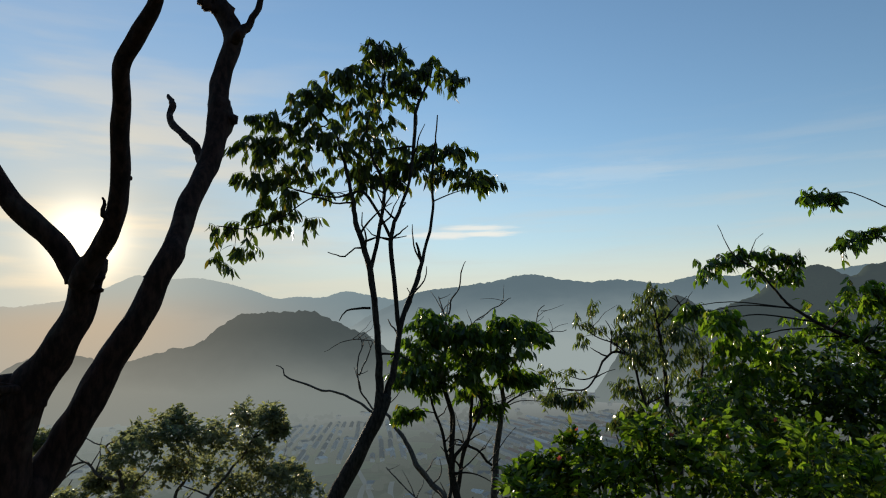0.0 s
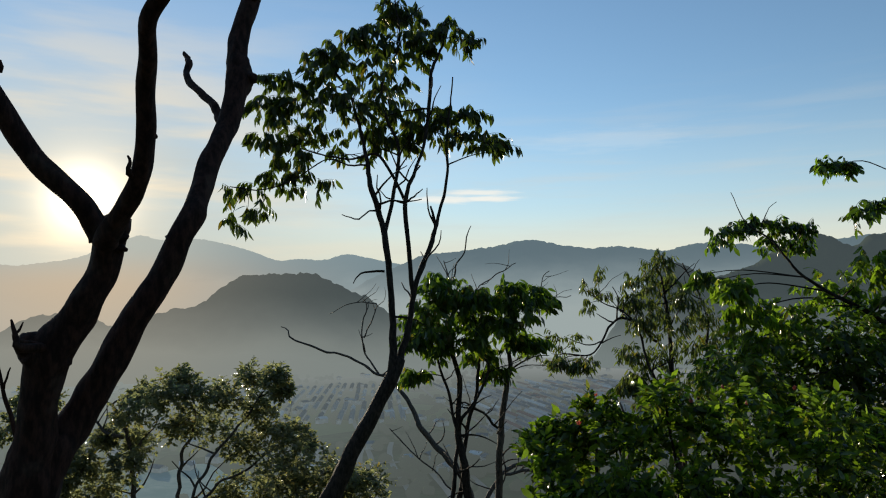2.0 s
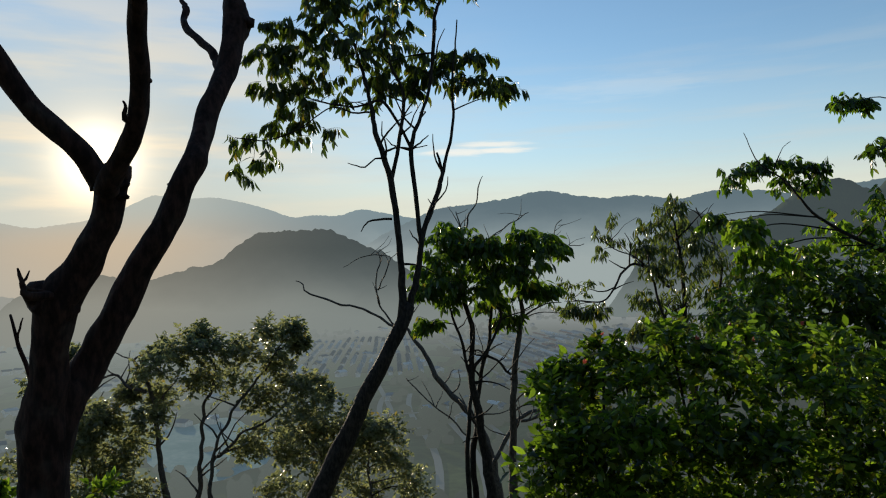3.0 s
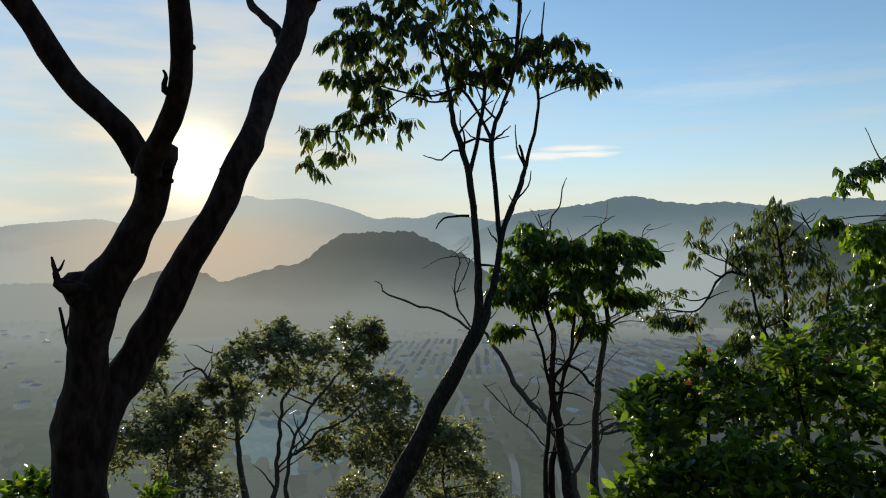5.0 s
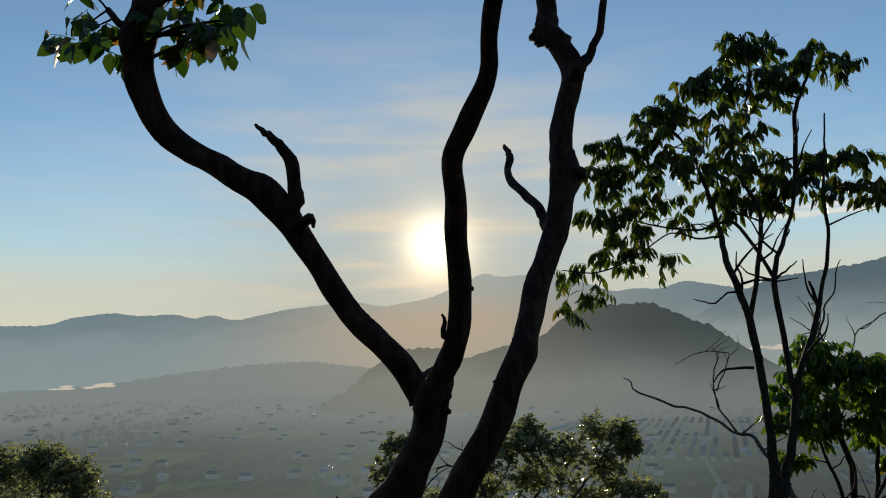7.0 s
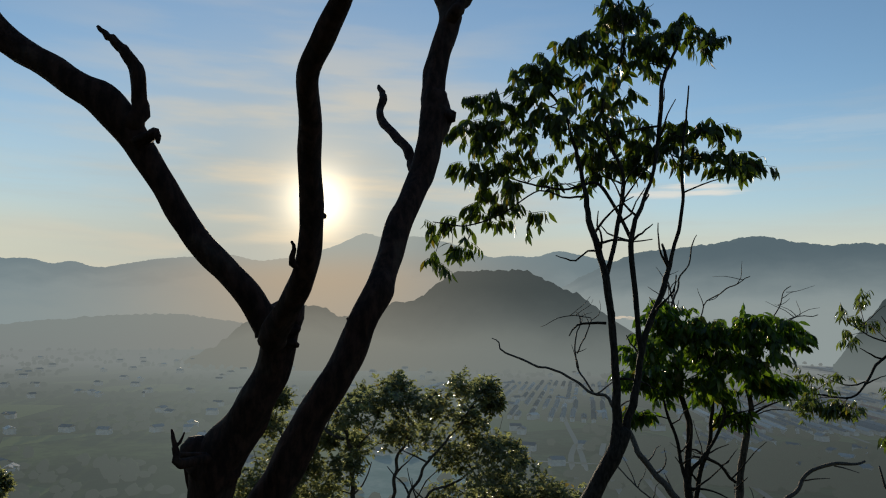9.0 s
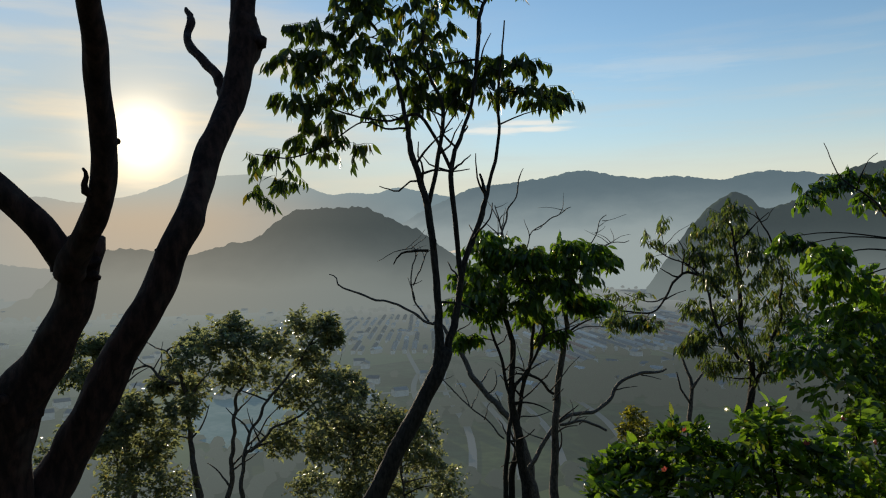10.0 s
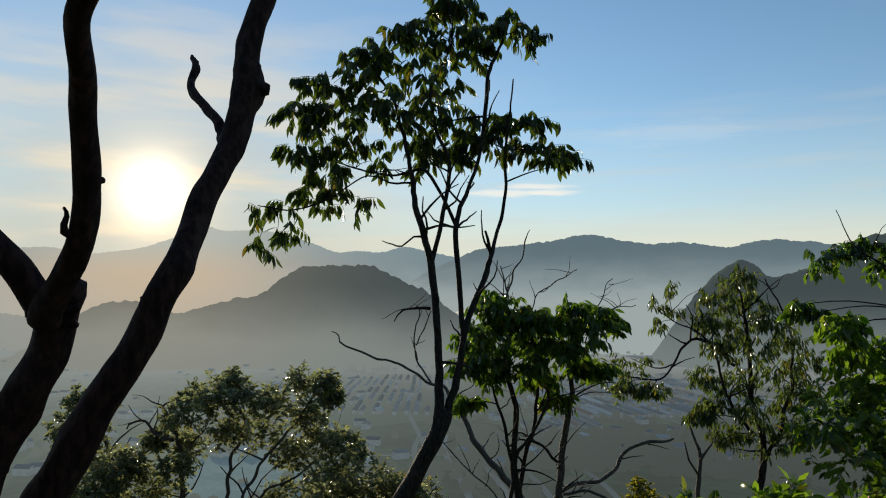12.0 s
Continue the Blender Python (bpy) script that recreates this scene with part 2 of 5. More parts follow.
def tube(soup, ctrl, sides=8, step=0.05, rough=0.1, seed=0.0, kink=0.0):
    """A limb: a tube of uneven roundness along a smooth run, closed at both ends."""
    rows = curve(ctrl, step)
    if rough:
        for row in rows[1:-1]:
            p, r = Vector(row[:3]), row[3]
            f = 0.35 / (r + 0.03)
            row[:3] += np.array(noise.noise_vector(p * f * 0.6 + Vector((seed, 0, 0)))) * min(0.4 * r + 0.004, 0.012)
            if kink:
                row[:3] += np.array(noise.noise_vector(p * 2.6 + Vector((0, seed, 0)))) * kink
    ways = np.gradient(rows[:, :3], axis=0)
    ways /= np.linalg.norm(ways, axis=1)[:, None] + 1e-9
    side = np.cross(ways[0], (0.3, 1.0, 0.1))
    verts = []
    for (x, y, z, r), w in zip(rows, ways):
        side = side - w * side.dot(w)
        side /= np.linalg.norm(side)
        up = np.cross(w, side)
        for k in range(sides):
            a = 2 * math.pi * k / sides
            d = side * math.cos(a) + up * math.sin(a)
            swell = 1 + rough * noise.noise(Vector((x * 9 + d[0] * 1.5 + seed, y * 9 + d[1] * 1.5, z * 9 + d[2] * 1.5))) * 1.6
            verts.append((x + d[0] * r * swell, y + d[1] * r * swell, z + d[2] * r * swell))
    n = len(rows)
    faces = [(i * sides + k, i * sides + (k + 1) % sides, (i + 1) * sides + (k + 1) % sides, (i + 1) * sides + k) for i in range(n - 1) for k in range(sides)]
    first, last = len(verts), len(verts) + 1
    verts += [tuple(rows[0, :3]), tuple(rows[-1, :3] + ways[-1] * rows[-1, 3] * 0.6)]
    faces += [(first, (k + 1) % sides, k) for k in range(sides)] + [(last, (n - 1) * sides + k, (n - 1) * sides + (k + 1) % sides) for k in range(sides)]
    return soup.add(verts, faces)


def limb(name, ctrl, mat, parent, sides=8, step=0.05, rough=0.1, label="", kink=0.0):
    return part(name, tube(Soup(), ctrl, sides, step, rough, len(ctrl) * 1.7, kink), mat, parent, label)


def side_twigs(ctrl, tree, mat, count, length, rng, upward=0.5):
    """Short crooked bare twigs that leave a limb at odd places."""
    rnd = random.Random(rng)
    run = curve(ctrl, 0.05)
    for _ in range(count):
        x, y, z, r = run[int(len(run) * rnd.uniform(0.15, 0.95))]
        way = Vector((rnd.uniform(-1, 1), rnd.uniform(-0.6, 0.6), rnd.uniform(-0.3, 1.0) * upward + 0.2)).normalized()
        p, w, pts = Vector((x, y, z)), min(r * 0.6, length * 0.03), []
        long = length * rnd.uniform(0.5, 1.3)
        for k in range(4):
            pts.append((*p, w * (1 - 0.22 * k)))
            way = (way + Vector((rnd.uniform(-.5, .5), rnd.uniform(-.3, .3), rnd.uniform(-.35, .5)))).normalized()
            p = p + way * long / 3
        limb("twig", pts, mat, tree, 5, long / 8, 0.1)


def leaf_shape(width, droop=0.22, fold=0.22):
    """A pointed leaf of length 1 along +x, folded along its midrib."""
    verts = [(0, 0, 0)]
    for x, w in ((0.22, 0.75), (0.5, 1.0), (0.8, 0.55)):
        w *= width / 2
        z = -droop * x * x
        verts += [(x, -w, z + fold * w), (x, 0, z), (x, w, z + fold * w)]
    verts.append((1, 0, -droop * 1.05))
    faces = [(0, 1, 2), (0, 2, 3)]
    for i in (1, 4):
        faces += [(i, i + 3, i + 4, i + 1), (i + 1, i + 4, i + 5, i + 2)]
    return np.array(verts), faces + [(7, 10, 8), (8, 10, 9)]


def crown(clusters, tree, mat, wood, length, width=0.42, per=9, droop=0.9, rng=1, singles=300, limbs=(), spray=7, wild=0.0, grow=1.0, simple=False, label="", tie=0.008):
    """Leaves in hanging sprays on twigs, cluster by cluster, tied to the nearest limb."""
    rnd = random.Random(rng)
    shape, faces = leaf_shape(width)
    if simple:
        shape, faces = np.array([(0, 0, 0), (0.45, -width / 2, 0.06), (1, 0, -0.15), (0.45, width / 2, 0.06)]), [(0, 1, 2), (0, 2, 3)]
    leaves, twigs = [], Soup()
    wood_at = np.concatenate([curve(c, 0.12) for c in limbs]) if limbs else None
    for cx, cy, cz, r in clusters:
        r *= grow
        c = Vector((cx, cy, cz))
        if wood_at is not None:
            d = np.linalg.norm(wood_at[:, :3] - np.array(c), axis=1) + np.maximum(0, wood_at[:, 2] - cz) * 1.5
            k = int(np.argmin(d))
            a = Vector(wood_at[k, :3])
            if 0.03 < (c - a).length:
                mid = (a + c) / 2 + Vector((rnd.uniform(-.1, .1), rnd.uniform(-.1, .1), 0.06)) * (c - a).length
                w = min(tie, max(tie * 0.4, wood_at[k, 3] * 0.5))
                tube(twigs, [(*a, w), (*mid, w * 0.75), (*c, w * 0.5)], 4, 0.1, 0.0, kink=tie * 5 if tie > 0.01 else 0.0)
        for _ in range(max(1, int(per))):
            s = Vector((rnd.gauss(0, 1), rnd.gauss(0, 1), rnd.gauss(0, 1))).normalized() * r * rnd.random() ** 0.5 * 0.8
            go = Vector((s.x + rnd.uniform(-.5, .5) * r, s.y + rnd.uniform(-.5, .5) * r, rnd.uniform(-0.25, 0.5) * r + wild * rnd.uniform(-0.8, 1.6) * r)).normalized()
            o, run = c + s, max(r * 0.5, length * 1.2) * rnd.uniform(0.6, 1.2)
            tip = o + go * run + Vector((0, 0, -0.25 * run))
            tube(twigs, [(*o, length * 0.025), (*((o + tip) / 2 + Vector((0, 0, 0.06 * run))), length * 0.02), (*tip, length * 0.012)], 3, run / 2.5, 0.0)
            cross = go.cross(Vector((0, 0, 1))).normalized()
            for j in range(spray):
                f = (j + 0.6) / spray
                at = o.lerp(tip, f) + Vector((0, 0, 0.1 * run * f * (1 - f)))
                way = (cross * (1 if j % 2 else -1) * rnd.uniform(0.25, 0.9) + go * rnd.uniform(0.1, 0.7) + Vector((0, 0, -droop * rnd.uniform(0.5, 1.5) + wild * rnd.uniform(-0.6, 0.9)))).normalized()
                up = Vector((rnd.uniform(-1, 1), rnd.uniform(-1, 1), rnd.uniform(0.2, 1.0)))
                y = up.cross(way).normalized()
                z = way.cross(y)
                size = length * rnd.uniform(0.6, 1.15)
                m = Matrix((way, y, z)).transposed().to_4x4()
                leaves.append((at, m, size))
    rnd.shuffle(leaves)
    body = Soup()
    for at, m, size in leaves[singles:]:
        rot = np.array(m.to_3x3())
        body.add(shape @ rot.T * size + np.array(at), faces)
    top = part("crown", body if body.count else twigs, mat if body.count else wood, tree, label)
    tagged(top, kind="stuff")
    if body.count:
        tagged(part("twig_work", twigs, wood, tree), kind="stuff")
    one = Soup().add(shape, faces).mesh("leaf")
    one.materials.append(mat)
    for at, m, size in leaves[:singles]:
        ob = new("leaf", one)
        ob.parent = top
        ob.matrix_parent_inverse = top.matrix_world.inverted()
        ob.matrix_world = Matrix.Translation(at) @ m @ Matrix.Scale(size, 4)
        ob.matrix_basis = Matrix.Translation(at) @ m @ Matrix.Scale(size, 4)
    return top


# ---- the run of limbs (x, y, z, radius), leaf clusters and skylines ----
STEM_A = [
    (-1.364, 2.64, 0.623, 0.0836), (-1.363, 2.629, 0.832, 0.0838), (-1.36, 2.618, 1.0, 0.0885), (-1.329, 2.607, 1.165, 0.0681),
    (-1.311, 2.596, 1.31, 0.0655), (-1.28, 2.584, 1.444, 0.074), (-1.18, 2.573, 1.596, 0.0636), (-1.108, 2.562, 1.738, 0.0539),
    (-1.066, 2.551, 1.881, 0.0572), (-1.048, 2.54, 1.937, 0.0535),
]
STUB_A = [
    (-1.28, 2.6, 1.422, 0.0733), (-1.324, 2.573, 1.464, 0.0627), (-1.343, 2.547, 1.482, 0.0541), (-1.349, 2.52, 1.489, 0.0309),
]
FORK_A = [
    (-1.063, 2.48, 1.857, 0.0455), (-1.089, 2.457, 1.918, 0.0397), (-1.134, 2.434, 1.989, 0.0382), (-1.276, 2.404, 2.14, 0.0392),
    (-1.359, 2.354, 2.284, 0.0365), (-1.425, 2.308, 2.407, 0.0441), (-1.496, 2.267, 2.501, 0.0507), (-1.616, 2.225, 2.591, 0.0414),
    (-1.772, 2.182, 2.689, 0.0398), (-1.848, 2.135, 2.8, 0.0439), (-1.874, 2.089, 2.937, 0.0478), (-1.845, 2.066, 3.015, 0.0575),
    (-1.774, 2.043, 3.139, 0.0426), (-1.71, 2.02, 3.242, 0.0392),
]
SPUR_A = [
    (-1.405, 2.284, 2.455, 0.0279), (-1.388, 2.278, 2.514, 0.0213), (-1.397, 2.268, 2.593, 0.0198), (-1.435, 2.263, 2.651, 0.0168),
    (-1.496, 2.258, 2.703, 0.0102), (-1.533, 2.257, 2.736, 0.0043),
]
FORK_B = [
    (-1.036, 2.44, 1.841, 0.0417), (-0.966, 2.373, 1.925, 0.0346), (-0.875, 2.307, 2.036, 0.033), (-0.835, 2.24, 2.171, 0.0294),
    (-0.813, 2.173, 2.298, 0.0286), (-0.784, 2.107, 2.388, 0.0267), (-0.761, 2.04, 2.472, 0.026), (-0.693, 1.973, 2.535, 0.025),
    (-0.623, 1.907, 2.591, 0.022), (-0.589, 1.84, 2.65, 0.0194), (-0.555, 1.773, 2.69, 0.0188), (-0.513, 1.707, 2.733, 0.0173),
    (-0.489, 1.64, 2.784, 0.0159),
]
SPUR_B = [
    (-0.89, 2.26, 2.048, 0.0098), (-0.891, 2.26, 2.082, 0.0064), (-0.899, 2.26, 2.106, 0.0035),
]
STEM_B = [
    (-1.367, 2.62, 0.619, 0.0752), (-1.361, 2.64, 0.839, 0.0742), (-1.305, 2.674, 1.067, 0.0691), (-1.231, 2.753, 1.235, 0.0652),
    (-0.901, 2.81, 1.885, 0.0487), (-0.859, 2.915, 2.077, 0.0461), (-0.845, 3.02, 2.246, 0.0452), (-0.812, 3.15, 2.431, 0.0465),
    (-0.799, 3.23, 2.602, 0.0492), (-0.79, 3.27, 2.7, 0.0602), (-0.817, 3.32, 2.839, 0.0475), (-0.802, 3.37, 2.999, 0.0446),
    (-0.773, 3.42, 3.176, 0.0482), (-0.819, 3.45, 3.307, 0.0517), (-0.89, 3.48, 3.43, 0.0509), (-0.9, 3.51, 3.541, 0.0425),
    (-0.931, 3.55, 3.733, 0.0416), (-0.955, 3.6, 3.965, 0.0384),
]
SPUR_C = [
    (-0.737, 3.35, 3.158, 0.0269), (-0.689, 3.375, 3.221, 0.0204), (-0.656, 3.4, 3.314, 0.0161), (-0.628, 3.425, 3.447, 0.0153),
    (-0.628, 3.45, 3.616, 0.0133),
]
SPUR_D = [
    (-0.871, 3.25, 2.486, 0.0228), (-0.913, 3.332, 2.585, 0.0182), (-1.0, 3.418, 2.667, 0.019), (-1.091, 3.5, 2.754, 0.0186),
    (-1.136, 3.583, 2.832, 0.0155), (-1.148, 3.667, 2.911, 0.0185), (-1.205, 3.75, 2.998, 0.0089),
]
STICK = [
    (-1.55, 3.12, 0.6, 0.012), (-1.62, 3.1, 0.93, 0.011), (-1.688, 3.1, 1.18, 0.009), (-1.72, 3.09, 1.29, 0.008), (-1.745, 3.09, 1.39, 0.005),
]
STICK_TIP = [
    (-1.715, 3.09, 1.28, 0.006), (-1.7, 3.08, 1.33, 0.005), (-1.68, 3.07, 1.375, 0.003),
]
SPUR_F = [
    (-1.286, 2.4, 1.484, 0.0156), (-1.303, 2.4, 1.514, 0.0094), (-1.316, 2.4, 1.554, 0.0062), (-1.323, 2.4, 1.578, 0.0032),
]
SPUR_G = [
    (-1.305, 2.4, 1.511, 0.007), (-1.302, 2.41, 1.542, 0.0054), (-1.294, 2.42, 1.569, 0.0024),
]
SPUR_H = [
    (-1.817, 2.05, 2.985, 0.0272), (-1.888, 2.073, 3.046, 0.0207), (-1.96, 2.097, 3.097, 0.0135), (-2.047, 2.12, 3.175, 0.0101),
]
SPUR_I = [
    (-0.838, 2.27, 2.173, 0.014), (-0.811, 2.27, 2.173, 0.007), (-0.794, 2.27, 2.175, 0.0028),
]
KNOT_A = [
    (-1.069, 2.54, 1.866, 0.0164), (-1.035, 2.533, 1.867, 0.0179), (-1.008, 2.527, 1.867, 0.0129), (-0.992, 2.52, 1.869, 0.0064),
]
KNOT_B = [
    (-1.062, 2.54, 1.827, 0.0164), (-1.027, 2.533, 1.828, 0.0162), (-1.009, 2.527, 1.825, 0.0113), (-0.995, 2.52, 1.819, 0.0048),
]
KNOT_C = [
    (-1.383, 2.274, 2.398, 0.0195), (-1.346, 2.269, 2.409, 0.0176), (-1.327, 2.264, 2.413, 0.0127), (-1.32, 2.267, 2.385, 0.004),
]
KNOT_D = [
    (-0.927, 2.822, 1.876, 0.0177), (-0.945, 2.814, 1.894, 0.0142), (-0.957, 2.808, 1.901, 0.0053),
]
KNOT_E = [
    (-0.839, 3.45, 3.342, 0.0521), (-0.914, 3.44, 3.378, 0.0382), (-0.945, 3.43, 3.385, 0.0215),
]
KNOT_F = [
    (-0.773, 3.27, 2.697, 0.0377), (-0.74, 3.26, 2.696, 0.0334), (-0.711, 3.25, 2.69, 0.0166),
]
BROAD = [
    (-2.287, 2.2, 3.168, 0.0905), (-2.096, 2.13, 3.136, 0.0631), (-2.019, 2.09, 3.035, 0.0359), (-1.691, 2.05, 3.017, 0.0449),
    (-1.68, 2.11, 3.003, 0.0541), (-1.617, 2.12, 3.003, 0.0541), (-1.485, 2.05, 2.929, 0.0269), (-1.488, 2.07, 3.0, 0.045),
    (-1.62, 2.06, 3.099, 0.0808), (-2.207, 2.14, 3.282, 0.1173),
]
LEAN_TRUNK = [
    (-0.575, 4.625, 0.315, 0.0664), (-0.403, 4.651, 0.661, 0.0536), (-0.227, 4.688, 0.982, 0.0473), (-0.126, 4.724, 1.172, 0.0474),
    (-0.082, 4.758, 1.295, 0.0446),
]
LEAN_A = [
    (-0.125, 4.715, 1.173, 0.0327), (-0.118, 4.768, 1.517, 0.0234), (-0.148, 4.815, 1.898, 0.0209), (-0.188, 4.857, 2.175, 0.0212),
    (-0.267, 4.885, 2.438, 0.0186), (-0.301, 4.919, 2.667, 0.0145), (-0.361, 4.966, 2.925, 0.0119), (-0.447, 5.005, 3.189, 0.009),
    (-0.576, 5.05, 3.375, 0.0062),
]
LEAN_B = [
    (-0.082, 4.758, 1.24, 0.0275), (-0.014, 4.819, 1.514, 0.0208), (0.041, 4.883, 1.819, 0.0183), (0.134, 4.96, 2.058, 0.0172),
    (0.206, 5.038, 2.309, 0.0117), (0.266, 5.113, 2.571, 0.0105), (0.268, 5.175, 2.883, 0.0092), (0.3, 5.238, 3.163, 0.0063),
    (0.324, 5.3, 3.386, 0.0048),
]
LEAN_C = [
    (0.017, 4.856, 1.703, 0.0168), (-0.015, 4.892, 2.056, 0.0156), (-0.04, 4.927, 2.36, 0.0158), (0.032, 4.989, 2.594, 0.0117),
    (0.09, 5.051, 2.773, 0.0105), (0.136, 5.115, 3.087, 0.0138), (0.153, 5.17, 3.367, 0.0126), (0.231, 5.244, 3.572, 0.0097),
    (0.297, 5.3, 3.776, 0.0066),
]
LEAN_D = [
    (0.134, 4.971, 2.059, 0.0144), (0.172, 5.005, 2.203, 0.013), (0.142, 5.02, 2.35, 0.0073),
]
LEAN_E = [
    (-0.178, 4.891, 2.139, 0.0142), (-0.112, 4.934, 2.464, 0.013), (-0.079, 4.97, 2.756, 0.0117), (-0.159, 4.97, 2.966, 0.0104),
    (-0.199, 4.99, 3.224, 0.009), (-0.075, 5.064, 3.552, 0.0062), (-0.107, 5.087, 3.893, 0.0048),
]
LEAN_F = [
    (-0.042, 4.967, 2.387, 0.0116), (-0.142, 4.996, 2.599, 0.0103), (-0.244, 5.032, 2.732, 0.0104), (-0.409, 5.047, 2.696, 0.0074),
    (-0.577, 5.08, 2.725, 0.006), (-0.837, 5.15, 2.807, 0.0046),
]
LEAN_G = [
    (-0.215, 4.881, 2.297, 0.0086), (-0.282, 4.88, 2.298, 0.0057), (-0.353, 4.876, 2.24, 0.0057), (-0.41, 4.872, 2.252, 0.0043),
    (-0.469, 4.867, 2.272, 0.0028),
]
LEAN_H = [
    (-0.175, 4.819, 1.879, 0.0083), (-0.272, 4.822, 1.872, 0.007), (-0.341, 4.828, 1.866, 0.0056), (-0.388, 4.836, 1.799, 0.0028),
]
LEAN_I = [
    (-0.3, 4.923, 2.627, 0.0072), (-0.438, 4.937, 2.631, 0.0058), (-0.583, 4.97, 2.681, 0.0045), (-0.812, 5.03, 2.552, 0.0045),
    (-1.065, 5.09, 2.484, 0.0046), (-1.305, 5.15, 2.518, 0.0031),
]
LEAN_TOP = [
    (-0.116, 5.194, 3.896, 0.0974), (-0.211, 5.263, 3.834, 0.1259), (0.03, 5.291, 3.838, 0.118), (-0.306, 5.072, 3.636, 0.0962),
    (-0.39, 4.964, 3.603, 0.0669), (0.289, 5.27, 3.756, 0.0997), (0.17, 5.185, 3.678, 0.0793), (0.449, 5.43, 3.737, 0.0798),
    (0.07, 5.314, 3.558, 0.0887), (-0.038, 5.069, 3.603, 0.1076), (-0.259, 5.238, 3.615, 0.0966),
]
LEAN_MASS = [
    (-0.538, 5.05, 3.484, 0.1517), (-0.679, 5.03, 3.408, 0.1232), (-0.455, 5.072, 3.341, 0.1809), (-0.239, 4.937, 3.335, 0.1545),
    (-0.126, 5.371, 3.389, 0.1754), (-0.603, 4.94, 3.208, 0.161), (-0.853, 5.22, 3.335, 0.1234), (-0.995, 5.24, 3.335, 0.0855),
    (-0.392, 4.841, 3.079, 0.1538), (-0.202, 4.996, 3.136, 0.1451), (-0.805, 5.18, 3.154, 0.1234), (-1.11, 5.24, 3.173, 0.0855),
    (-0.977, 5.23, 3.098, 0.0855), (-0.576, 5.05, 3.03, 0.1517), (-0.334, 5.153, 2.99, 0.1441), (-0.125, 5.191, 3.116, 0.0974),
]
LEAN_LOW = [
    (-1.06, 5.06, 2.849, 0.0758), (-0.909, 5.12, 2.888, 0.1138), (-0.73, 5.25, 2.957, 0.1235), (-0.823, 5.06, 2.727, 0.1043),
    (-0.986, 5.27, 2.652, 0.095), (-0.776, 5.24, 2.643, 0.0855), (-0.671, 5.22, 2.586, 0.038), (-0.921, 5.3, 2.529, 0.057),
    (-0.52, 5.25, 2.824, 0.114), (-0.296, 5.145, 2.801, 0.0963), (-1.25, 5.1, 2.508, 0.0664), (-1.139, 5.21, 2.529, 0.0665),
    (-1.04, 5.03, 2.347, 0.0758), (-1.185, 5.18, 2.339, 0.0569), (-1.268, 5.04, 2.243, 0.0663),
]
LEAN_SIDE = [
    (0.129, 5.373, 3.119, 0.1287), (-0.009, 5.289, 2.999, 0.1177), (0.308, 5.35, 3.129, 0.1196), (0.448, 5.39, 3.119, 0.0897),
    (0.168, 5.325, 2.963, 0.1091), (0.378, 5.24, 2.95, 0.1096), (0.557, 5.25, 2.92, 0.0997), (0.687, 5.38, 2.88, 0.0698),
    (-0.048, 5.366, 2.889, 0.0881), (-0.172, 5.136, 2.878, 0.097),
]
YOUNG_A = [
    (0.668, 8.3, -0.883, 0.0592), (0.573, 8.333, -0.201, 0.0465), (0.507, 8.367, 0.4, 0.0344), (0.504, 8.4, 0.882, 0.0305),
    (0.44, 8.433, 1.246, 0.0228), (0.375, 8.467, 1.552, 0.0152), (0.277, 8.5, 1.864, 0.0095),
]
YOUNG_B = [
    (0.98, 8.7, -1.007, 0.054), (1.005, 8.7, -0.279, 0.0406), (1.075, 8.7, 0.485, 0.0359), (1.154, 8.7, 0.991, 0.0298),
    (1.108, 8.7, 1.242, 0.0197), (1.245, 8.7, 1.562, 0.0139), (1.37, 8.7, 1.754, 0.0099),
]
YOUNG_C = [
    (0.525, 8.35, 0.344, 0.0229), (0.69, 8.387, 0.585, 0.0172), (0.873, 8.425, 0.952, 0.0153), (0.783, 8.463, 1.192, 0.0134),
    (0.69, 8.5, 1.497, 0.0096),
]
YOUNG_E = [
    (0.504, 8.4, -0.688, 0.0356), (0.537, 8.44, -0.231, 0.0294), (0.608, 8.48, 0.261, 0.0253), (0.719, 8.52, 0.658, 0.0214),
    (0.762, 8.56, 0.995, 0.0175), (0.731, 8.6, 1.304, 0.0116),
]
YOUNG_F = [
    (0.426, 8.3, -0.659, 0.0273), (0.452, 8.32, -0.203, 0.0232), (0.49, 8.34, 0.164, 0.0211), (0.433, 8.36, 0.55, 0.0171),
    (0.337, 8.38, 0.879, 0.0152), (0.235, 8.4, 1.18, 0.0094),
]
YOUNG_D = [
    (0.989, 8.6, 0.251, 0.0159), (0.792, 8.5, 0.448, 0.0136), (0.569, 8.4, 0.518, 0.0096),
]
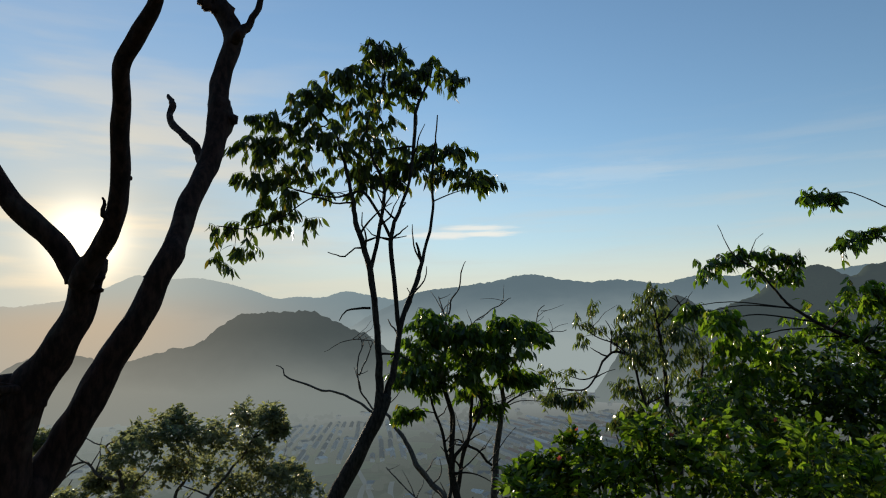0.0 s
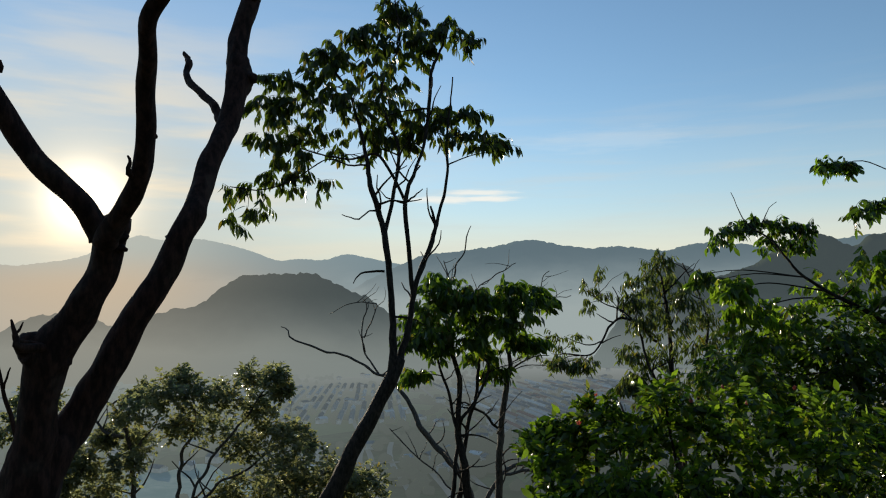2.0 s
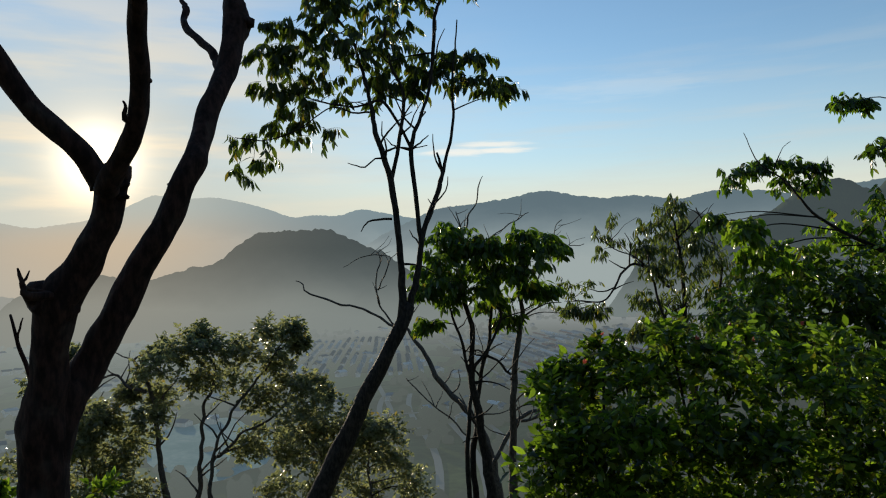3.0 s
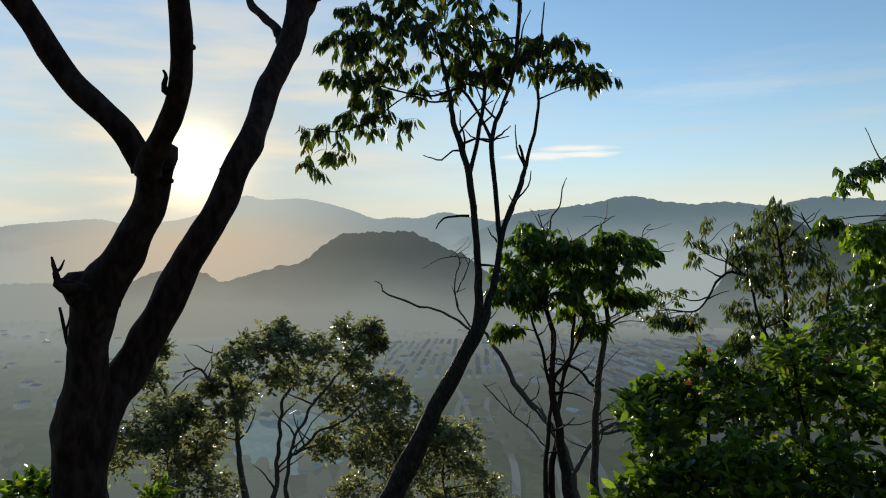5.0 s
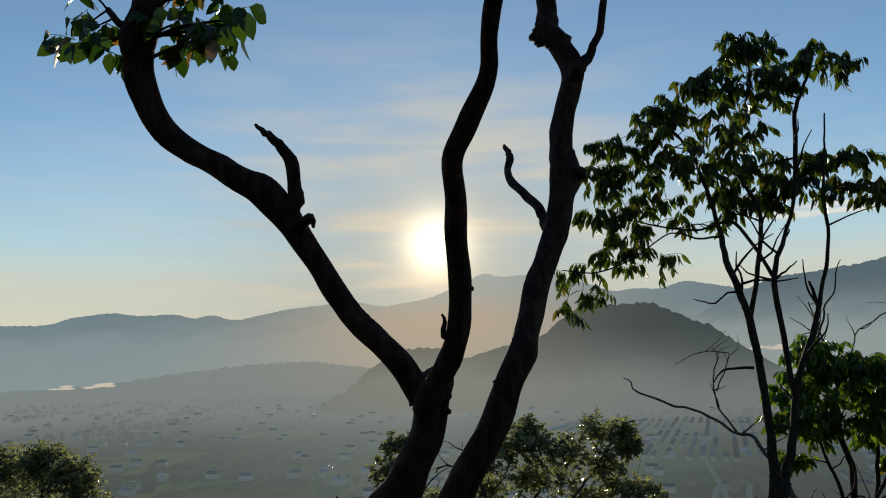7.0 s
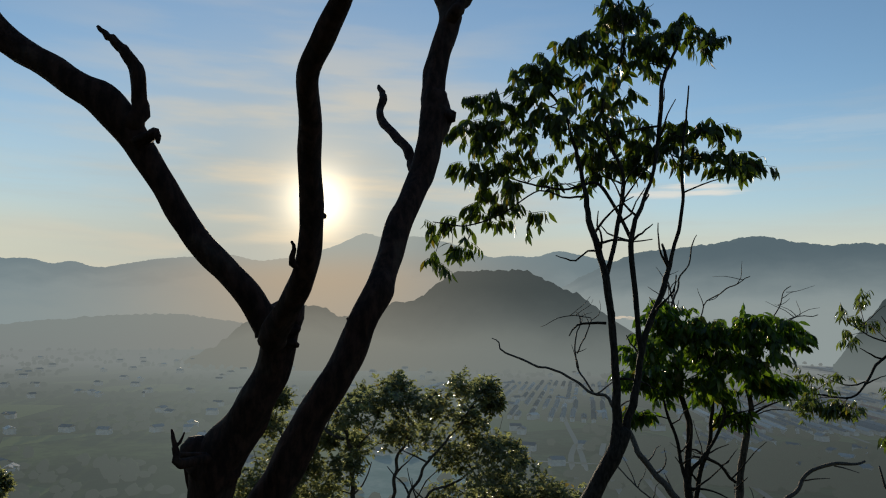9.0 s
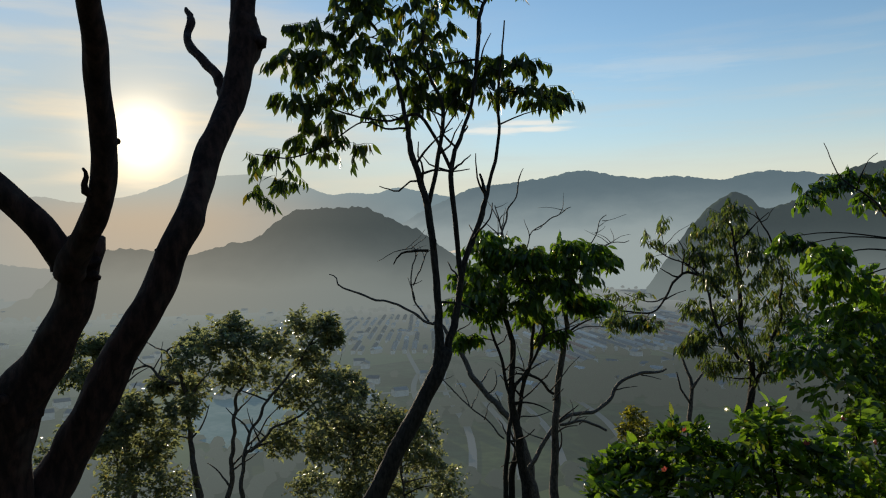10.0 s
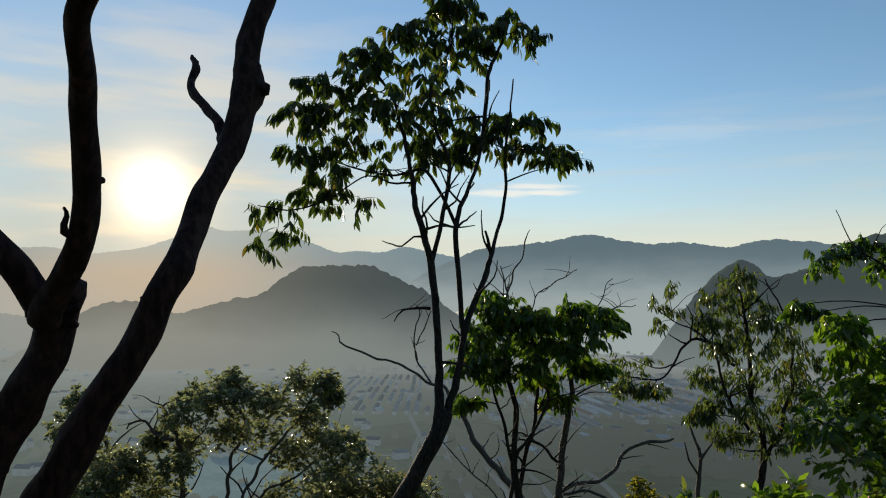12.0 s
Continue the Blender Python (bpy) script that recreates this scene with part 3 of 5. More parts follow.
YOUNG_CROWN = [
    (0.279, 8.53, 1.955, 0.1518), (0.199, 8.34, 1.742, 0.2025), (0.472, 8.45, 1.835, 0.2025), (0.047, 8.74, 1.528, 0.1619),
    (-0.022, 8.15, 1.316, 0.1114), (0.281, 8.24, 1.449, 0.2228), (0.604, 8.62, 1.551, 0.2429), (0.927, 8.73, 1.763, 0.2125),
    (1.121, 8.25, 1.852, 0.1418), (1.413, 8.55, 1.81, 0.1518), (1.615, 8.77, 1.74, 0.1113), (1.253, 8.3, 1.579, 0.1924),
    (0.949, 8.28, 1.46, 0.2127), (0.636, 8.23, 1.299, 0.2025), (0.281, 8.3, 1.216, 0.1418), (0.816, 8.84, 1.097, 0.172),
    (0.969, 8.72, 0.905, 0.0911), (0.716, 8.27, 1.774, 0.162), (0.816, 8.72, 1.542, 0.1923), (0.614, 8.34, 1.744, 0.1519),
    (0.039, 8.45, 0.891, 0.0911), (1.463, 8.81, 1.236, 0.0911), (1.251, 8.72, 1.248, 0.1214),
]
YOUNG_FRINGE = [
    (1.47, 9.2, 1.1, 0.08), (1.62, 9.3, 1.24, 0.1), (1.83, 9.3, 1.31, 0.09), (1.97, 9.4, 1.13, 0.1), (1.75, 9.2, 0.92, 0.1), (2.19, 9.4, 1.3, 0.06), (2.32, 9.5, 0.94, 0.06),
]
DEAD_A = [
    (1.451, 15.5, -3.779, 0.1173), (1.095, 15.58, -2.038, 0.0835), (0.4, 15.67, -1.173, 0.0753), (0.017, 15.75, -0.62, 0.0639),
    (-0.181, 15.83, -0.198, 0.0527), (-0.351, 15.92, 0.055, 0.0453), (-0.57, 16, 0.256, 0.0379), (-0.821, 16.08, 0.316, 0.0343),
    (-1.19, 16.17, 0.577, 0.0307), (-1.821, 16.25, 0.767, 0.0271), (-2.642, 16.33, 1.049, 0.0234), (-2.821, 16.42, 1.23, 0.0157),
    (-3.002, 16.5, 1.35, 0.0119),
]
DEAD_B = [
    (-0.8, 16.2, 0.306, 0.0308), (-1.079, 16.25, 0.728, 0.027), (-1.186, 16.3, 1.212, 0.0231), (-1.073, 16.35, 1.705, 0.0193),
    (-1.162, 16.4, 1.957, 0.0117),
]
DEAD_B2 = [
    (-1.126, 16.2, 1.091, 0.023), (-0.903, 16.24, 1.584, 0.0192), (-0.841, 16.28, 1.836, 0.0154), (-1.282, 16.32, 1.886, 0.0155),
    (-1.725, 16.36, 1.755, 0.0117), (-1.917, 16.4, 1.624, 0.0077),
]
DEAD_C = [
    (1.188, 15.2, -2.703, 0.0751), (1.579, 15.31, -1.976, 0.0673), (1.991, 15.43, -1.602, 0.0639), (2.564, 15.54, -1.519, 0.057),
    (2.866, 15.66, -1.397, 0.0575), (3.287, 15.77, -0.915, 0.0501), (3.83, 15.89, -0.803, 0.0469), (4.201, 16, -0.732, 0.0316),
]
DEAD_C2 = [
    (1.851, 15.2, -1.693, 0.0482), (2.385, 15.1, -1.621, 0.0407), (2.747, 15, -1.77, 0.0369),
]
DEAD_D = [
    (0.753, 15.5, -2.049, 0.0264), (0.168, 15.6, -1.505, 0.0225), (-0.427, 15.7, -0.973, 0.0188), (-0.546, 15.8, -0.822, 0.0114),
]
DEAD_E = [
    (0.789, 15.8, 0.923, 0.0448), (0.786, 15.84, 2.11, 0.0336), (0.91, 15.88, 2.614, 0.0263), (1.123, 15.92, 3.018, 0.0226),
    (1.206, 15.96, 3.39, 0.0189), (1.266, 16, 3.551, 0.0114),
]
DEAD_F = [
    (0.825, 15.9, 1.99, 0.0263), (0.728, 15.95, 2.473, 0.0226), (0.65, 16, 2.775, 0.0151),
]
DEAD_G = [
    (1.091, 15.9, 1.154, 0.0264), (1.389, 15.93, 2.121, 0.0188), (1.742, 15.95, 2.365, 0.0189), (2.044, 15.97, 2.586, 0.0152),
    (2.255, 16, 2.717, 0.0115),
]
DEAD_H = [
    (2.388, 15.9, 1.188, 0.0227), (2.632, 15.93, 1.852, 0.019), (2.775, 15.97, 2.204, 0.0153), (2.997, 16, 2.536, 0.0116),
]
DEAD_I = [
    (2.622, 15.9, 1.671, 0.019), (2.984, 15.95, 1.912, 0.0153), (3.466, 16, 1.984, 0.0116),
]
SAP_A = [
    (3.901, 13.5, -2.056, 0.0617), (3.94, 13.53, -1.169, 0.0418), (3.999, 13.55, -0.625, 0.0341), (3.898, 13.57, -0.282, 0.0226),
    (3.806, 13.6, -0.031, 0.015),
]
SAP_B = [
    (3.98, 13.5, -0.665, 0.0264), (4.2, 13.55, -0.382, 0.0189), (4.421, 13.6, -0.211, 0.0115),
]
SAP_C = [
    (3.95, 13.5, -0.917, 0.0227), (3.788, 13.5, -0.665, 0.0187), (3.717, 13.5, -0.364, 0.0112),
]
SAP_D = [
    (1.963, 5.2, 0.442, 0.0204), (1.975, 5.2, 0.657, 0.0173), (1.981, 5.2, 0.765, 0.0158), (1.979, 5.2, 0.844, 0.0129),
]
SAP_E = [
    (1.977, 5.2, 0.758, 0.0115), (2.043, 5.2, 0.818, 0.0087), (2.087, 5.2, 0.843, 0.0058),
]
YELLOW = [
    (1.9, 8.81, -0.036, 0.1113), (2.06, 9.16, -0.247, 0.1315), (1.839, 8.91, -0.216, 0.1012), (1.94, 8.92, -0.348, 0.1416),
    (2.081, 9.12, -0.469, 0.1113), (2.163, 8.93, -0.289, 0.0708),
]
SLIM_A = [
    (3.807, 10.4, -1.477, 0.0946), (3.819, 10.44, -0.467, 0.0742), (3.856, 10.48, 0.119, 0.0616), (3.767, 10.52, 0.711, 0.0489),
    (3.731, 10.56, 1.467, 0.0366), (3.677, 10.6, 2.238, 0.0183),
]
SLIM_B = [
    (3.808, 10.4, -0.237, 0.0429), (4.115, 10.475, 0.427, 0.0371), (4.305, 10.55, 1.177, 0.028), (4.269, 10.625, 1.785, 0.0187),
    (4.042, 10.7, 2.327, 0.0125),
]
SLIM_C = [
    (3.755, 10.4, 0.279, 0.0365), (3.41, 10.34, 0.722, 0.0268), (3.19, 10.28, 1.392, 0.0205), (2.976, 10.22, 1.614, 0.0144),
    (2.667, 10.16, 1.758, 0.0114), (2.432, 10.1, 1.902, 0.0085),
]
SLIM_D = [
    (3.508, 10.4, 1.169, 0.0299), (3.079, 10.32, 1.501, 0.0264), (2.811, 10.24, 1.423, 0.0231), (2.665, 10.16, 1.201, 0.02),
    (2.425, 10.08, 1.003, 0.017), (2.009, 10.0, 1.051, 0.0111),
]
SLIM_E = [
    (2.675, 10.2, 1.199, 0.0143), (2.395, 10.1, 1.162, 0.0113), (2.081, 10.0, 1.271, 0.0055),
]
SLIM_UP = [
    (3.499, 10.13, 2.292, 0.1652), (3.332, 10.49, 2.071, 0.1865), (3.88, 10.78, 2.027, 0.2079), (3.17, 10.43, 1.764, 0.1647),
    (3.58, 10.61, 1.71, 0.2411), (3.942, 10.33, 1.765, 0.1978), (4.241, 10.53, 1.481, 0.2084), (3.251, 10.28, 1.412, 0.1979),
    (3.702, 10.29, 1.347, 0.2639), (2.785, 10.86, 2.189, 0.0875), (2.539, 10.62, 1.938, 0.1096), (2.475, 10.11, 1.729, 0.0881),
    (2.87, 10.9, 1.873, 0.0656),
]
SLIM_MID = [
    (3.266, 10.84, 0.966, 0.175), (3.639, 10.8, 0.923, 0.2626), (4.085, 10.57, 1.031, 0.296), (4.567, 10.82, 1.165, 0.1969),
    (3.194, 10.35, 0.654, 0.1648), (3.594, 10.22, 0.61, 0.242), (4.306, 10.79, 0.628, 0.2845), (4.463, 10.45, 0.811, 0.1866),
    (3.397, 10.49, 0.262, 0.1646), (3.892, 10.46, 0.196, 0.2524), (4.224, 10.39, 0.305, 0.2197), (3.031, 10.31, 0.511, 0.0989),
    (2.123, 10.57, 0.885, 0.0768), (2.381, 10.35, 0.84, 0.0769),
]
TALL_A = [
    (4.673, 6.2, -0.462, 0.0777), (4.836, 6.244, 0.294, 0.0619), (4.973, 6.289, 1.094, 0.0466), (4.958, 6.333, 1.653, 0.0311),
    (5.004, 6.378, 2.171, 0.022), (4.9, 6.422, 2.528, 0.0126), (4.792, 6.467, 2.71, 0.0095), (4.569, 6.511, 2.862, 0.0062),
    (4.277, 6.556, 3.001, 0.0046), (4.058, 6.6, 2.968, 0.003),
]
TALL_B = [
    (4.888, 6.2, 0.886, 0.0398), (5.585, 6.233, 1.415, 0.0323), (6.241, 6.267, 2.105, 0.0239), (6.394, 6.3, 2.532, 0.0174),
    (6.244, 6.333, 2.841, 0.0139), (6.086, 6.367, 3.091, 0.0103), (5.777, 6.4, 3.276, 0.0068),
]
TALL_C = [
    (4.813, 6.2, 1.104, 0.0305), (4.093, 6.28, 1.554, 0.0203), (3.552, 6.36, 1.892, 0.0128), (3.31, 6.44, 2.229, 0.0085),
    (3.114, 6.52, 2.404, 0.0056), (3.011, 6.6, 2.71, 0.0029),
]
TALL_D = [
    (3.265, 6.6, 2.302, 0.0072), (3.301, 6.6, 2.416, 0.0058), (3.37, 6.6, 2.561, 0.0029), (3.447, 6.6, 2.619, 0.0029),
]
TALL_E = [
    (6.431, 6.4, 2.36, 0.0141), (6.765, 6.4, 2.992, 0.0108), (7.014, 6.4, 3.774, 0.0075),
]
TALL_TIPS = [
    (2.817, 6.53, 2.293, 0.1145), (3.045, 6.64, 2.354, 0.1144), (3.254, 6.64, 2.417, 0.1248), (3.555, 6.68, 2.416, 0.1144),
    (3.671, 6.59, 2.354, 0.0936), (3.419, 6.74, 2.26, 0.1351), (3.72, 6.75, 2.228, 0.0832), (4.015, 6.7, 2.989, 0.0624),
    (4.071, 6.51, 2.938, 0.0625), (4.174, 6.49, 2.5, 0.0937), (4.463, 6.63, 2.614, 0.1144), (4.714, 6.63, 2.676, 0.1144),
    (4.87, 6.64, 2.571, 0.0936), (5.577, 6.75, 2.643, 0.1351), (5.709, 6.55, 2.613, 0.1353), (6.122, 6.69, 2.707, 0.1456),
    (5.924, 6.65, 2.539, 0.156), (2.691, 6.61, 1.938, 0.0832), (2.776, 6.47, 1.876, 0.0833),
]
TALL_RIGHT = [
    (5.648, 6.56, 3.337, 0.0937), (6.02, 6.68, 3.418, 0.1456), (6.311, 6.69, 3.293, 0.1976), (6.303, 6.34, 3.14, 0.198),
    (6.688, 6.4, 3.306, 0.2188), (6.659, 6.65, 3.991, 0.1664), (6.256, 6.52, 3.931, 0.1041), (6.933, 6.59, 3.804, 0.1977),
    (7.221, 6.67, 3.584, 0.1872), (5.532, 6.55, 2.99, 0.0833), (5.824, 6.57, 3.001, 0.0937), (6.079, 6.43, 3.013, 0.1354),
    (6.751, 6.37, 2.983, 0.1563), (7.097, 6.44, 3.921, 0.1666), (6.925, 6.46, 2.626, 0.2083), (7.318, 6.6, 3.314, 0.3121),
    (7.189, 6.41, 2.752, 0.3333),
]
TALL_MASS = [
    (2.66, 5.84, 1.763, 0.1255), (2.896, 6.1, 1.574, 0.1879), (2.95, 5.99, 1.375, 0.2403), (3.446, 6.3, 1.562, 0.2606),
    (3.973, 6.59, 1.76, 0.2497), (3.895, 5.9, 1.95, 0.1882), (4.261, 5.94, 1.865, 0.2613), (4.689, 6.01, 2.001, 0.2507),
    (5.157, 6.13, 1.874, 0.3235), (5.438, 5.9, 2.052, 0.2927), (6.031, 6.03, 2.177, 0.3342), (6.685, 6.2, 2.217, 0.4173),
    (3.378, 6.57, 1.125, 0.3434), (3.576, 6.04, 1.259, 0.3028), (4.229, 6.32, 1.384, 0.3335), (4.734, 6.23, 1.436, 0.365),
    (5.53, 6.51, 1.351, 0.3956), (6.169, 6.49, 1.517, 0.4165), (6.794, 6.55, 1.391, 0.4684), (6.742, 5.88, 1.841, 0.4809),
    (7.171, 6.29, 1.265, 0.5108),
]
TALL_BASE = [
    (2.721, 5.89, 0.999, 0.3032), (3.342, 6.19, 0.738, 0.3338), (3.705, 5.9, 0.955, 0.3241), (4.169, 5.82, 0.996, 0.3347),
    (4.716, 5.77, 0.932, 0.3767), (5.768, 6.28, 0.901, 0.4275), (6.325, 6.22, 0.827, 0.4485), (6.86, 6.21, 0.69, 0.5007),
    (3.425, 5.75, 0.504, 0.314), (4.42, 6.16, 0.432, 0.3861), (5.193, 6.22, 0.327, 0.4068), (5.607, 5.8, 0.375, 0.408),
    (6.676, 6.09, 0.218, 0.4906),
]
BUSH_TOP = [
    (0.615, 3.43, 0.962, 0.061), (0.748, 3.41, 1.012, 0.0712), (0.881, 3.33, 1.124, 0.0814), (1.043, 3.42, 1.042, 0.0813),
    (1.176, 3.25, 1.184, 0.0916), (1.319, 3.19, 1.061, 0.0916), (1.583, 3.41, 1.122, 0.1119), (1.726, 3.28, 1.019, 0.1018),
    (1.961, 3.3, 1.101, 0.1221), (2.205, 3.29, 1.008, 0.1221), (2.45, 3.26, 1.11, 0.1425), (2.716, 3.23, 0.997, 0.1425),
    (3.123, 3.33, 1.08, 0.1628), (3.359, 3.24, 1.008, 0.1628),
]
BUSH_MID = [
    (0.605, 3.17, 0.911, 0.0916), (0.798, 3.37, 0.9, 0.1119), (0.942, 3.19, 0.98, 0.1222), (1.185, 3.37, 0.96, 0.122),
    (1.379, 3.27, 0.939, 0.1323), (1.563, 3.15, 0.948, 0.1324), (1.788, 3.09, 0.948, 0.1426), (2.044, 3.07, 0.936, 0.1528),
    (2.51, 3.32, 0.865, 0.1729), (2.846, 3.33, 0.844, 0.1933), (3.213, 3.34, 0.814, 0.2034), (3.601, 3.37, 0.824, 0.2339),
    (3.567, 3.08, 1.018, 0.2139),
]
BUSH_LOW = [
    (0.635, 2.99, 0.756, 0.1529), (0.881, 2.91, 0.806, 0.153), (1.176, 3.01, 0.776, 0.1631), (1.473, 2.97, 0.764, 0.1631),
    (1.829, 3.02, 0.733, 0.1732), (2.167, 2.97, 0.722, 0.1937), (2.715, 3.18, 0.629, 0.2138), (3.205, 3.21, 0.587, 0.2341),
    (3.534, 3.11, 0.637, 0.2546),
]
GROVE_A = [
    (-5.963, 16.5, -3.984, 0.1129), (-6.16, 16.56, -2.567, 0.0778), (-6.239, 16.62, -1.561, 0.0662), (-6.488, 16.68, -0.818, 0.0552),
    (-6.799, 16.74, -0.335, 0.0334), (-6.296, 16.8, -0.195, 0.022),
]
GROVE_B = [
    (-5.39, 16.5, -3.963, 0.0895), (-5.236, 16.57, -2.536, 0.0602), (-5.172, 16.65, -1.531, 0.0487), (-4.93, 16.73, -0.788, 0.0376),
    (-5.12, 16.8, -0.033, 0.0215),
]
GROVE_C = [
    (-4.917, 16.2, -3.833, 0.0763), (-4.864, 16.27, -2.446, 0.048), (-4.42, 16.35, -1.452, 0.042), (-3.946, 16.43, -0.958, 0.0365),
    (-3.481, 16.5, -0.215, 0.0258),
]
GROVE_D = [
    (-7.671, 17, -4.223, 0.096), (-7.809, 17, -2.736, 0.0707), (-7.928, 17, -1.691, 0.0525), (-8.369, 17, -0.928, 0.041),
    (-8.669, 17, -0.284, 0.0293),
]
GROVE_E = [
    (-6.449, 16.6, -1.058, 0.0385), (-6.87, 16.67, -0.958, 0.0334), (-7.183, 16.73, -0.656, 0.028), (-7.594, 16.8, -0.868, 0.0171),
]
GROVE_F = [
    (-2.3, 16.2, -4.0, 0.05), (-2.45, 16.2, -2.6, 0.036), (-2.7, 16.1, -1.6, 0.026), (-3.1, 16.5, -1.0, 0.013),
]
GROVE_G = [
    (-1.3, 16.1, -4.2, 0.04), (-1.42, 16.1, -2.6, 0.026), (-1.2, 16.0, -1.9, 0.013),
]
GROVE_H = [
    (-7.9, 16.4, -4.5, 0.06), (-7.7, 16.3, -2.8, 0.04), (-8.2, 16.5, -1.7, 0.02),
]
GROVE_I = [
    (-4.87, 16.3, -2.5, 0.04), (-4.3, 16.5, -2.1, 0.03), (-3.6, 16.7, -1.7, 0.024), (-3.2, 16.7, -1.1, 0.014),
]
GROVE_TOP = [
    (-8.589, 16.64, -0.234, 0.2613), (-8.287, 16.92, -0.264, 0.2613), (-8.631, 16.23, -0.756, 0.3116), (-8.439, 16.88, -0.908, 0.3518),
    (-6.306, 17.25, -0.243, 0.3115), (-5.29, 16.9, 0.177, 0.3015), (-5.412, 16.14, -0.095, 0.3619), (-6.217, 16.31, -0.506, 0.3518),
    (-4.799, 16.23, -0.215, 0.392), (-4.105, 15.99, -0.165, 0.3519), (-3.822, 17.39, 0.128, 0.3517), (-2.998, 15.93, 0.287, 0.2513),
    (-2.907, 16.26, -0.044, 0.1809), (-3.503, 16.66, -0.486, 0.3618), (-4.659, 17.15, -0.968, 0.4422), (-5.123, 16.12, -0.758, 0.392),
    (-6.339, 17.1, -1.269, 0.3718),
]
GROVE_LOW = [
    (-2.619, 16.01, -0.97, 0.3519), (-3.242, 16.69, -0.978, 0.392), (-3.866, 16.66, -1.3, 0.3719), (-2.468, 16.84, -1.29, 0.1809),
    (-6.952, 16.92, -1.128, 0.2513), (-6.249, 16.17, -1.591, 0.3217), (-7.295, 16.22, -1.51, 0.3619), (-8.22, 16.79, -1.652, 0.4322),
    (-7.639, 16.05, -2.095, 0.4725), (-8.474, 16.07, -2.134, 0.3418), (-6.884, 16.52, -2.184, 0.4222), (-2.781, 15.68, -1.613, 0.5228),
    (-2.138, 16.22, -1.824, 0.4825), (-3.646, 16.94, -2.164, 0.4924), (-1.666, 16.43, -1.984, 0.4423), (-1.002, 15.8, -1.944, 0.3921),
    (-8.947, 16.26, -2.566, 0.4423), (-4.28, 16.91, -2.436, 0.3518), (-2.351, 16.15, -2.537, 0.6434), (-7.628, 17.07, -2.978, 0.5929),
]
GROVE_BASE = [
    (-7.85, 16.09, -2.18, 0.43), (-7.32, 16.2, -1.64, 0.44), (-7.03, 16.4, -2.64, 0.35), (-7.45, 15.91, -3.07, 0.47),
    (-6.47, 16.11, -3.2, 0.38), (-3.51, 16.7, -3.4, 0.42), (-3.21, 16.57, -2.54, 0.42), (-2.73, 16.41, -2.0, 0.36),
    (-2.17, 16.41, -2.7, 0.48), (-1.45, 16.32, -2.43, 0.46), (-0.9, 16.44, -2.72, 0.35), (-0.53, 16.51, -3.31, 0.43),
    (-2.45, 16.14, -3.37, 0.34), (-1.56, 16.59, -3.39, 0.42),
]
CORNER = [
    (-24.93, 18.55, -1.92, 1.1), (-22.65, 18.1, -1.42, 0.8), (-21.05, 17.93, -1.83, 0.8), (-22.83, 17.76, -3.15, 1.34),
    (-20.67, 18.14, -2.91, 0.89), (-18.94, 18.06, -3.08, 0.57), (-18.21, 18.52, -3.38, 0.48), (-25.95, 17.62, -2.08, 1.45),
    (-22.66, 17.97, -4.63, 1.58), (-19.11, 17.76, -4.15, 1.22), (-25.33, 17.42, -4.27, 1.67),
]
SPRIG = [
    (-2.039, 3.41, 0.585, 0.0513), (-1.998, 3.46, 0.534, 0.041), (-1.525, 3.46, 0.523, 0.041), (-2.071, 3.32, 0.564, 0.0719),
]
FAR_RIDGE = [
    (-56.7, 2.3), (-52.1, 2.36), (-50.8, 2.88), (-48.1, 3.25),
    (-46.5, 3), (-43.7, 3.14), (-42.6, 2.71), (-41.4, 3.15),
    (-39.8, 2.59), (-35.8, 3.45), (-30.7, 4), (-28.6, 3.52),
    (-25, 4.09), (-22.8, 4.92), (-20.5, 6.07), (-19.3, 5.62),
    (-16.3, 5.83), (-14.2, 5.4), (-12.4, 4.89), (-10.7, 4.19),
    (-9.1, 4.41), (-7.1, 4.28), (-5.4, 4.86), (-3.6, 4.45),
    (-0.5, 3.84), (5.7, 3.69),
]
MID_RIDGE = [
    (-7.5, -0.05), (-5.8, 1.52), (-4, 2.67), (-1.8, 3.68),
    (0.4, 4.69), (3.5, 4.99), (6.5, 5.35), (8.2, 5.79),
    (9.5, 5.79), (11.2, 5.35), (13.6, 4.99), (15.2, 5.15),
    (17.2, 4.96), (19.1, 4.6), (20.6, 5.07), (22.8, 5.2),
    (23.6, 4.9), (24.5, 5.02), (26.2, 4.59), (29.3, 4.9),
    (35.3, 5.44), (42.6, 5.38), (48.9, 4.89),
]
HILL = [
    (-34.9, -4.6), (-31.1, -2.65), (-29.8, -1.38), (-27.8, -0.17),
    (-26.8, 0.28), (-24.2, 0.31), (-23.1, -0), (-22.6, -0.71),
    (-19.7, 0.13), (-18.5, 0.52), (-16.1, 0.9), (-14.8, 2.17),
    (-13.5, 3.1), (-11.4, 3.21), (-8, 3.35), (-6.2, 2.48),
    (-3.6, 1.33), (-2.8, 0.65), (-0.1, -1.17), (2.9, -3),
    (7.3, -4.37),
]
SIDE_HILL = [
    (13.6, -3.43), (15.2, -0.88), (16.7, 1.23), (18, 2.68),
    (19.5, 3.7), (20.6, 3.77), (21.3, 2.88), (21.7, 2.28),
    (25.5, 3.54), (27.2, 4.99), (29, 5.47), (30.2, 5.29),
    (31.4, 4.3), (32.6, 5.17), (34.6, 5.4), (36.1, 4.78),
    (39, 4.42), (45.8, 4.39), (51.6, 2.92),
]
LOW_RIDGE = [
    (-57.9, -2.02), (-51.9, -1.96), (-48.6, -1.84), (-43.2, -1.11),
    (-38.6, -0.68), (-34.1, -0.51), (-30.8, -0.96), (-24.7, -2.03),
]

